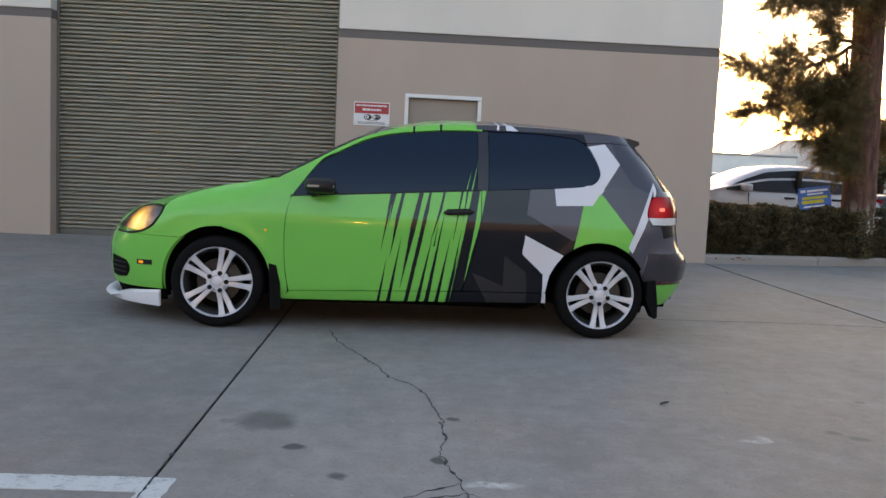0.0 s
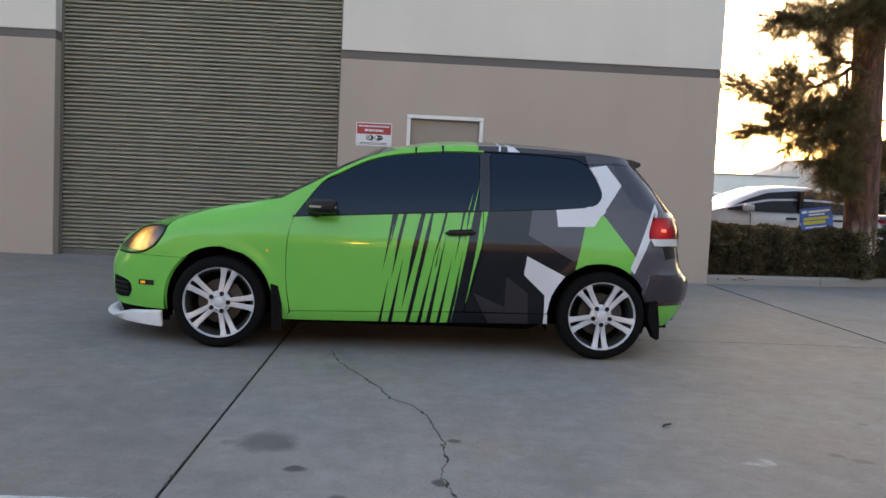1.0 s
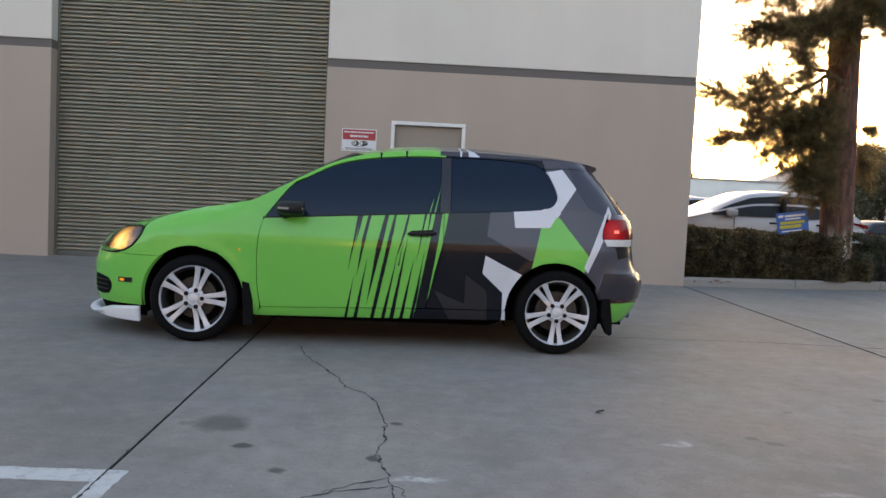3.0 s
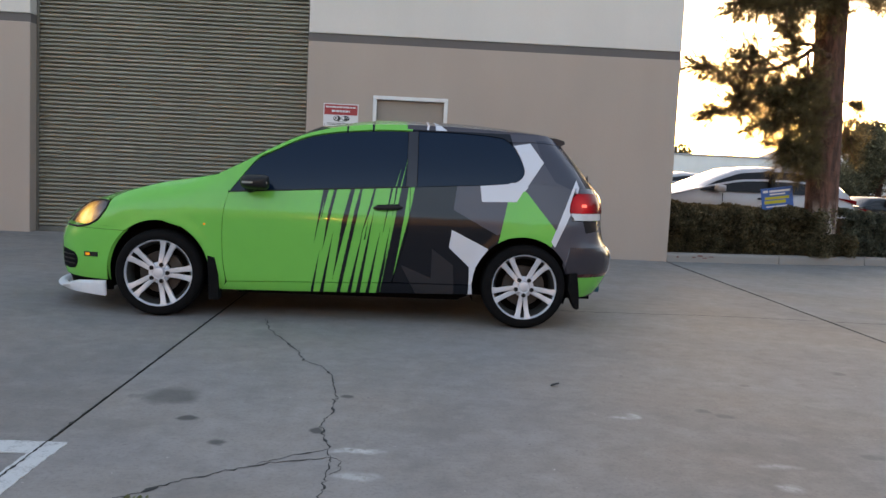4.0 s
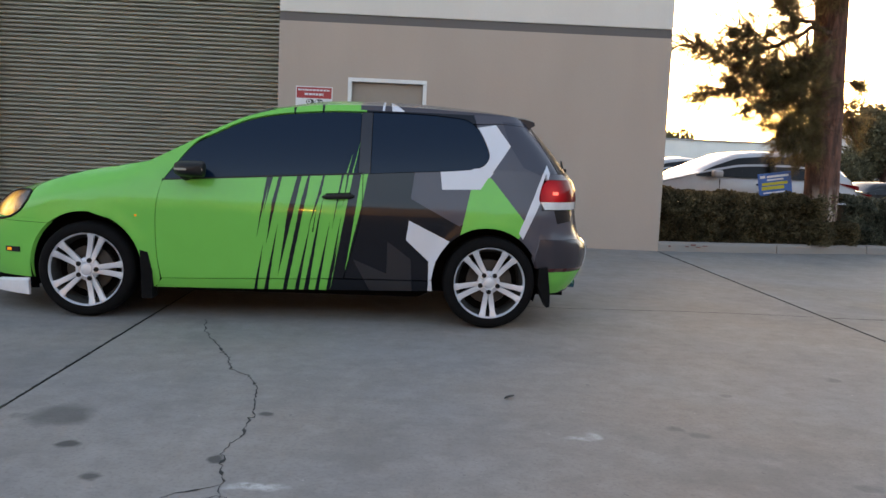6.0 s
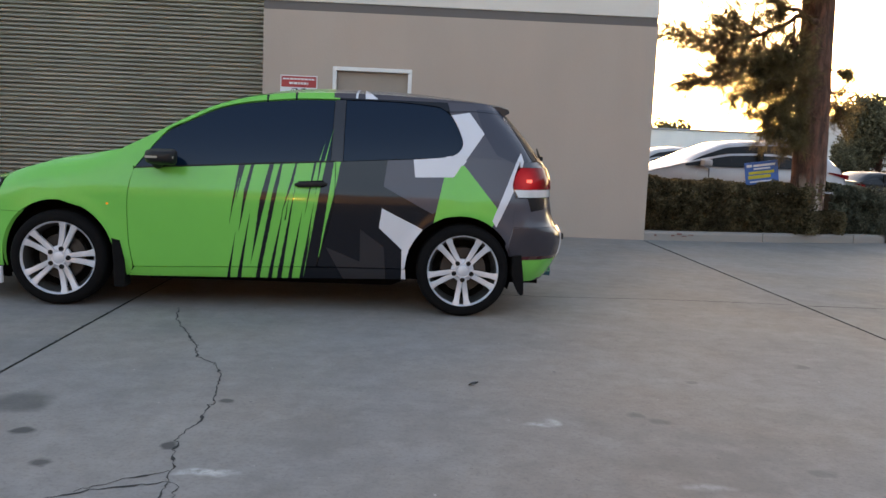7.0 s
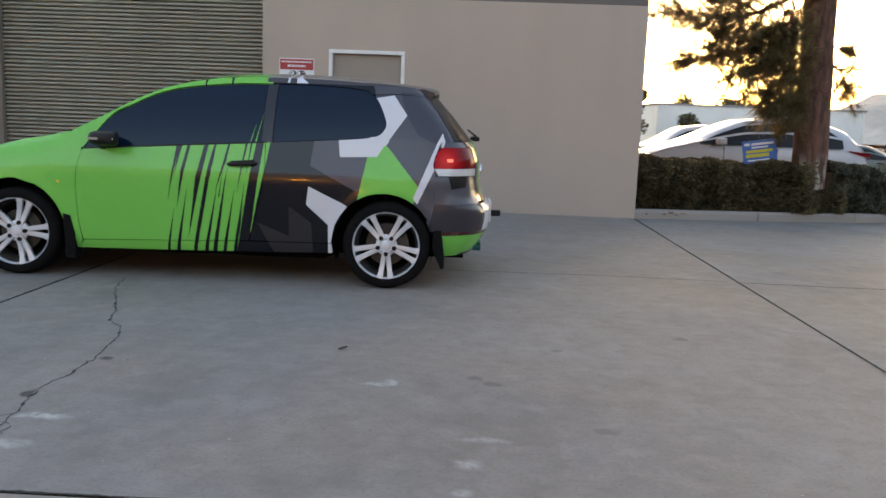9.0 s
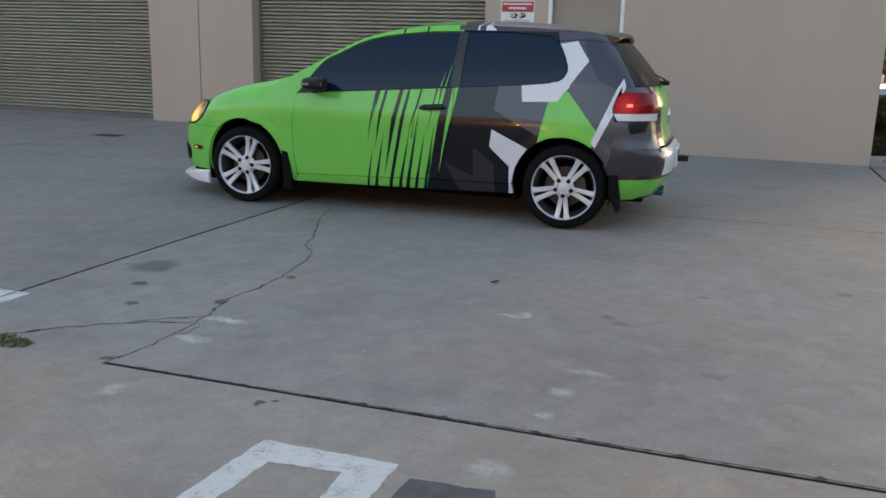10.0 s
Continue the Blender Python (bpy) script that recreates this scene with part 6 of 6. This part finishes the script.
PINE_LIMBS = (
    (((6.45, 12.22, 2.93), (6.20, 12.0, 2.95), (5.95, 11.9, 3.05), (5.69, 11.85, 3.08), (5.58, 11.8, 3.25), (5.55, 11.8, 3.42)), 0.045, 26, 0.34, 4, 0.45),
    (((6.05, 11.95, 3.0), (5.80, 11.9, 2.86), (5.45, 11.85, 2.70), (4.95, 11.8, 2.62), (4.60, 11.75, 2.62), (4.28, 11.7, 2.72)), 0.034, 46, 0.36, 4, 0.20),
    (((5.45, 11.85, 2.72), (5.20, 11.75, 2.82), (4.85, 11.7, 2.84)), 0.016, 18, 0.26, 4, 0.10),
    (((6.45, 12.22, 2.45), (6.05, 12.1, 2.42), (5.60, 12.0, 2.30), (5.10, 11.95, 2.18), (4.62, 11.9, 2.08)), 0.034, 44, 0.40, 4, 0.22),
    (((5.95, 12.0, 2.95), (5.93, 11.85, 2.62), (5.85, 11.8, 2.35), (5.75, 11.75, 2.18)), 0.022, 30, 0.32, 4, 0.25),
    (((6.45, 12.2, 2.10), (6.15, 12.0, 2.02), (5.88, 11.9, 1.86), (5.66, 11.85, 1.66)), 0.026, 34, 0.34, 4, 0.2),
    (((6.45, 12.2, 1.80), (6.15, 11.95, 1.72), (5.90, 11.85, 1.58), (5.72, 11.8, 1.48)), 0.022, 34, 0.32, 4, 0.15),
    (((6.15, 12.0, 1.75), (6.10, 11.9, 1.5), (6.05, 11.85, 1.32)), 0.016, 24, 0.26, 4, 0.15),
    (((6.45, 12.2, 3.78), (6.0, 11.95, 3.82), (5.45, 11.8, 3.72), (4.95, 11.7, 3.58), (4.75, 11.65, 3.52)), 0.04, 60, 0.45, 4, 0.12),
    (((6.45, 12.15, 3.62), (6.1, 11.6, 3.62), (5.6, 11.3, 3.52), (5.2, 11.2, 3.45)), 0.034, 46, 0.42, 4, 0.12),
    (((6.5, 12.1, 3.9), (6.4, 11.6, 3.92), (6.1, 11.1, 3.85)), 0.03, 40, 0.42, 4, 0.15),
    (((6.4, 12.2, 4.15), (5.9, 12.0, 4.25), (5.2, 11.8, 4.2), (4.7, 11.7, 4.1)), 0.04, 60, 0.5, 4, 0.12),
    (((6.55, 12.1, 4.3), (6.3, 11.4, 4.3), (5.9, 10.9, 4.2)), 0.035, 46, 0.45, 4, 0.15),
    (((6.45, 12.25, 2.56), (6.0, 12.1, 2.54), (5.5, 12.0, 2.42), (5.0, 11.95, 2.34)), 0.03, 40, 0.28, 4, 0.2),
    (((6.4, 12.2, 2.26), (6.0, 12.05, 2.22), (5.6, 11.95, 2.02), (5.25, 11.9, 1.92)), 0.026, 40, 0.36, 4, 0.15),
    (((6.58, 12.4, 2.05), (6.85, 12.7, 2.12), (7.10, 12.95, 1.95), (7.22, 13.1, 1.65)), 0.022, 16, 0.26, 3, 0.4),
    (((6.56, 12.2, 2.34), (6.64, 12.12, 2.33), (6.72, 12.08, 2.29), (6.78, 12.05, 2.22)), 0.012, 10, 0.10, 3, 0.25),
    (((6.6, 12.2, 3.85), (6.9, 12.1, 3.85), (7.15, 12.0, 3.78)), 0.025, 22, 0.32, 4, 0.2),
)
for k, (pts, r0, twigs, reach, tufts, bare) in enumerate(PINE_LIMBS):
    limb(pts, r0, 100 + k, twigs, reach, tufts, bare)
for k in range(16):      # the crown above
    z = 4.5 + 0.30 * k
    a = k * 2.4
    ln = 2.3 * (1 - 0.62 * k / 16)
    x0, y0 = 6.48, 12.28
    limb(((x0, y0, z), (x0 + math.cos(a) * ln * 0.35, y0 + math.sin(a) * ln * 0.35, z + 0.06), (x0 + math.cos(a) * ln * 0.7, y0 + math.sin(a) * ln * 0.7, z), (x0 + math.cos(a) * ln, y0 + math.sin(a) * ln, z - 0.12)), 0.035, 300 + k, 30, 0.5, 3, 0.15)
me = bpy.data.meshes.new("needles")
me.from_pydata([tuple(v) for tri in needle_tris for v in tri], [], [(3 * i, 3 * i + 1, 3 * i + 2) for i in range(len(needle_tris))])
me.materials.append(NEEDLE)
needles = new("crown", me)
needles.parent = pine
tagged(needles, "thin olive-green pine needles in tufts", kind="stuff")


# ---- parked cars beyond the planting ----
def parked_car(name, m, paint, label, length, height, top, glass, belt_z, lamp_tail=True):
    """A plain parked car, nose towards -x; top and glass are side-view lines in metres from the nose."""
    car = tagged(root(name, m), label, "car", "parked cars in the lot")
    w_max = 0.89
    rows = []
    for x in np.linspace(0.0, length, 56):
        zt = smooth_table(top, x, 0.12)
        end = min(1.0, min(x, length - x) / 0.55)
        w = w_max * (0.80 + 0.20 * (1 - (1 - end) ** 2.6))
        zb = min(belt_z, zt - 0.05)
        wr = w * (0.97 - 0.27 * max(0.0, zt - belt_z) / 0.55)
        low = 0.26 + 0.06 * (1 - end)
        arch_cut = 0.0
        ring = [(w * 0.90, low + arch_cut), (w * 0.985, 0.42), (w, 0.62), (w * 0.985, zb - 0.08), (w * 0.955, zb), ((w * 0.955 + wr) / 2 + 0.02, (zb + zt) / 2), (wr * 0.97, zt - 0.055), (wr * 0.80, zt - 0.012), (0.0, zt)]
        rows.append([(x, -a, b) for a, b in ring] + [(x, a, b) for a, b in ring[::-1][1:]])
    bm = grid(rows)
    for row in (rows[0], rows[-1]):
        bm.faces.new([bm.verts.new(p) for p in row])
    part("body", bm, paint, car, "", True, 35)
    lo = [x for x, _ in glass]
    g = bmesh.new()
    grows = []
    for x in np.linspace(lo[0], lo[-1], 30):
        zt = smooth_table(glass, x, 0.05)
        roof = smooth_table(top, x, 0.12)
        zb = belt_z + 0.01
        w = w_max * 0.955
        wr = w_max * (0.97 - 0.27 * max(0.0, roof - belt_z) / 0.55)
        f = lambda z: w + (wr * 0.97 - w) * (z - belt_z) / max(0.05, roof - 0.055 - belt_z) + 0.04  # noqa: E731
        grows.append([(x, -f(zb + (max(zt, zb + 0.005) - zb) * k / 4), zb + (max(zt, zb + 0.005) - zb) * k / 4) for k in range(5)])
    grid(grows, g)
    part("side_window", g.copy(), FAR_DARK, car, "dark side glass", True)
    part("side_window", flip(g), FAR_DARK, car, "dark side glass", True)
    mid = (lo[0] + lo[-1]) / 2 + 0.1
    for s in (-1, 1):
        part("pillar", box((mid - 0.04, s * 0.875 - 0.02, belt_z), (mid + 0.04, s * 0.80 + 0.02, height - 0.10), 0.01), BLACK, car)
        for xs in (lo[0] + 0.42, mid, min(lo[-1] - 0.05, mid + 0.85)):
            part("door_seam", box((xs - 0.004, s * 0.877 - 0.014, 0.40), (xs + 0.004, s * 0.877 + 0.016, belt_z - 0.03)), VOID, car)
        for xs in (mid - 0.26, mid + 0.62):
            part("door_handle", box((xs, s * 0.892 - 0.022, belt_z - 0.115), (xs + 0.19, s * 0.892 + 0.022, belt_z - 0.080), 0.008), BLACK, car, "dark door handle")
        mb = box((lo[0] + 0.25, s * 0.97 - 0.10, belt_z + 0.0), (lo[0] + 0.42, s * 0.97 + 0.10, belt_z + 0.13), 0.04)
        part("mirror", mb, paint, car, "", True)
        rows = []
        for x in np.linspace(length - 0.46, length - 0.02, 9):
            t = (x - length + 0.46) / 0.44
            end = min(1.0, (length - x) / 0.55)
            w = w_max * (0.80 + 0.20 * (1 - (1 - end) ** 2.6)) + 0.012
            hi, lo_z = belt_z - 0.015 - 0.045 * t, belt_z - 0.030 - 0.11 * t
            rows.append([(x, s * w, hi), (x, s * w, lo_z), (x, s * (w - 0.05), lo_z), (x, s * (w - 0.05), hi)])
        part("tail_lamp", grid(rows, None, True), RED_LENS, car, "red wedge tail lamp")
        part("headlamp", box((0.08, s * 0.70 - 0.12, 0.60), (0.45, s * 0.70 + 0.12, 0.74), 0.04), CLEAR_LENS, car, "pale headlamp")
        for xw in (0.85, length - 0.80):
            tyre = lathe(((0.20, 0.02), (0.22, 0.0), (0.30, 0.005), (0.325, 0.03), (0.33, 0.10), (0.325, 0.2), (0.2, 0.2)), 32)
            for v in tyre.verts:
                v.co = Vector((xw + v.co.x, s * (0.90 - v.co.y), 0.33 + v.co.z))
            whl = part("wheel", tyre, RUBBER, car, "black tyre", True, 40)
            rim = lathe(((0.0, 0.03), (0.06, 0.02), (0.19, 0.012), (0.21, 0.02)), 24)
            for v in rim.verts:
                v.co = Vector((xw + v.co.x, s * (0.90 - v.co.y), 0.33 + v.co.z))
            part("rim", rim, ALLOY, whl, "silver rim", True, 40)
            for k in range(5):
                a = 2 * math.pi * k / 5
                slot = box((xw + 0.12 * math.cos(a) - 0.03, s * 0.893 - 0.006, 0.33 + 0.12 * math.sin(a) - 0.03), (xw + 0.12 * math.cos(a) + 0.03, s * 0.893 + 0.006, 0.33 + 0.12 * math.sin(a) + 0.03), 0.008)
                part("slot", slot, VOID, whl)
            wa = lathe(((0.345, 0.0), (0.375, 0.002), (0.375, 0.02)), 32)
            for v in wa.verts:
                v.co = Vector((xw + v.co.x, s * (0.905 - v.co.y), 0.33 + v.co.z))
            part("arch_trim", wa, BLACK, car)
    return car


FIT_TOP = ((0.0, 0.60), (0.10, 0.74), (0.45, 0.88), (0.78, 0.95), (1.30, 1.19), (1.76, 1.375), (2.2, 1.42), (2.7, 1.42), (3.28, 1.35), (3.62, 1.22), (3.88, 0.88), (4.0, 0.60))
FIT_GLASS = ((0.98, 0.97), (1.35, 1.14), (1.75, 1.28), (2.3, 1.335), (2.8, 1.33), (3.2, 1.26), (3.45, 1.08))
parked_car("parked_hatchback", pose(4.73, 16.35, -0.02, 0, 0, 1), CAR_WHITE, "white parked hatchback seen over the hedge", 4.0, 1.42, FIT_TOP, FIT_GLASS, 0.93)
SEDAN_TOP = ((0.0, 0.60), (0.2, 0.74), (0.9, 0.88), (1.35, 0.96), (2.0, 1.35), (2.5, 1.42), (3.1, 1.38), (3.8, 1.06), (4.4, 1.00), (4.6, 0.62))
SEDAN_GLASS = ((1.5, 0.98), (2.05, 1.26), (2.5, 1.33), (3.0, 1.29), (3.55, 1.03))
parked_car("parked_sedan", pose(4.6, 21.5, -0.15, 0, 0, 2), CAR_SILVER, "silver parked sedan behind the white hatchback", 4.6, 1.42, SEDAN_TOP, SEDAN_GLASS, 0.95)
parked_car("parked_sedan", pose(20.2, 33.0, -0.68, 0, 0, 195), CAR_DARK, "dark parked sedan with silver rims in the lot", 4.6, 1.42, SEDAN_TOP, SEDAN_GLASS, 0.95)
parked_car("parked_sedan", pose(10.8, 28.6, -0.54, 0, 0, 2), CAR_GREEN_GREY, "grey-green parked sedan far across the lot", 4.6, 1.42, SEDAN_TOP, SEDAN_GLASS, 0.95)


# ---- the distance ----
def far_building(name, x0, y0, w, d, h, material, label, windows=0):
    b = tagged(root(name, pose(x0, y0, 0)), label, "building")
    part("wall", box((0, 0, -1.2), (w, d, h), 0.02), material, b)
    part("roof", box((-0.1, -0.1, h), (w + 0.1, d + 0.1, h + 0.12), 0.02), FAR_WALL_GREY, b)
    for k in range(windows):
        x = (k + 0.5) * w / windows
        win = part("window", box((x - 0.7, -0.04, h * 0.35), (x + 0.7, 0.06, h * 0.72), 0.01), WHITE_TRIM, b)
        part("pane", box((x - 0.62, -0.06, h * 0.38), (x + 0.62, -0.03, h * 0.69)), FAR_DARK, win)
    return b


far_building("low_building", 13.2, 60.0, 13.6, 10.0, 2.62, FAR_WALL, "long low pale building across the lot")

hill_rows = []
for j, y in enumerate((130.0, 150.0, 180.0, 220.0, 280.0)):
    row = []
    for x in np.linspace(-160, 260, 70):
        h = (10.0 + 6.0 * ramp01(0.42, 0.6, x / y) + 2.2 * noise.noise(Vector((x * 0.022, y * 0.01, 0))) + 0.8 * noise.noise(Vector((x * 0.1, y * 0.05, 4)))) * (0, 0.62, 0.92, 1.0, 0.85)[j]
        row.append((x, y, max(-0.5, h * ramp01(0.355, 0.425, x / y)) - 0.3))
    hill_rows.append(row)
tagged(link("hill", grid(hill_rows), HILL, True), "low dry hill on the skyline, coloured pale for distance haze", "hill", kind="structure")


def leafy_tree(x, y, height, radius, count, size, seed, label, base_z=0.0):
    t = tagged(root("tree", pose(x, y, base_z)), label, "tree", "trees at the edge of the lot")
    r = random.Random(seed)
    stem = height * 0.35
    bm = tube(((0, 0, 0), (0.03 * height * r.uniform(-1, 1), 0, stem), (0.05 * height * r.uniform(-1, 1), 0, height * 0.75)), (0.035 * height, 0.025 * height, 0.01 * height), 8)
    lobes = []
    for k in range(14):
        a = r.uniform(0, 6.28)
        c = Vector((math.cos(a) * radius * r.uniform(0.2, 0.65), math.sin(a) * radius * r.uniform(0.2, 0.65), stem + (height - stem) * r.uniform(0.05, 0.85)))
        lobes.append((c, radius * r.uniform(0.32, 0.55)))
        tube(((0, 0, stem * 0.8), tuple(c * 0.6 + Vector((0, 0, stem * 0.4))), tuple(c)), (0.018 * height, 0.012 * height, 0.005 * height), 6, bm)
    part("trunk", bm, BARK, t, "", True)
    spots = []
    for _ in range(count):
        c, rad = r.choice(lobes)
        d = Vector((r.gauss(0, 1), r.gauss(0, 1), r.gauss(0, 1))).normalized()
        spots.append((c + d * rad * (0.25 + 0.8 * r.random() ** 0.6), d))
    leaf_cloud("crown", spots, size, FAR_LEAF, "", "", seed, 0.55, "", t)
    return t


for x, y, h, rad, n, s, seed in (
    (25.2, 46.0, 4.9, 2.1, 15000, 0.19, 2), (27.2, 44.8, 4.5, 2.2, 14000, 0.19, 15), (29.6, 46.4, 5.3, 2.6, 15000, 0.2, 3), (32.6, 47.0, 5.6, 2.8, 9000, 0.24, 4), (23.0, 45.0, 2.5, 1.5, 7000, 0.17, 14),
    (9.5, 57.0, 3.5, 1.4, 3000, 0.22, 5), (11.2, 58.0, 4.3, 1.2, 3000, 0.22, 7), (14.4, 56.0, 2.9, 0.75, 1500, 0.2, 6), (22.5, 75.0, 4.6, 2.4, 7000, 0.25, 8), (18.5, 78.0, 4.5, 2.2, 5000, 0.25, 9),
    (36.0, 48.0, 5.8, 3.0, 6000, 0.28, 10), (30.5, 38.0, 4.2, 2.0, 7000, 0.2, 12)):
    leafy_tree(x, y, h, rad, n, s, seed, "dark olive-green broad tree at the edge of the lot", -0.7)

# fallen leaf on the slab
lf = grid([[(1.345 + 0.045 * t, 4.245 + 0.012 * math.sin(3 * t) + w * 0.018 * math.sin(math.pi * min(0.98, t + 0.02)), 0.004 + 0.014 * t * t + 0.006 * abs(w)) for w in (-1, 0, 1)] for t in np.linspace(0, 1, 7)])
tagged(link("fallen_leaf", lf, CRACK, True), "small curled dark leaf lying on concrete", "leaf")
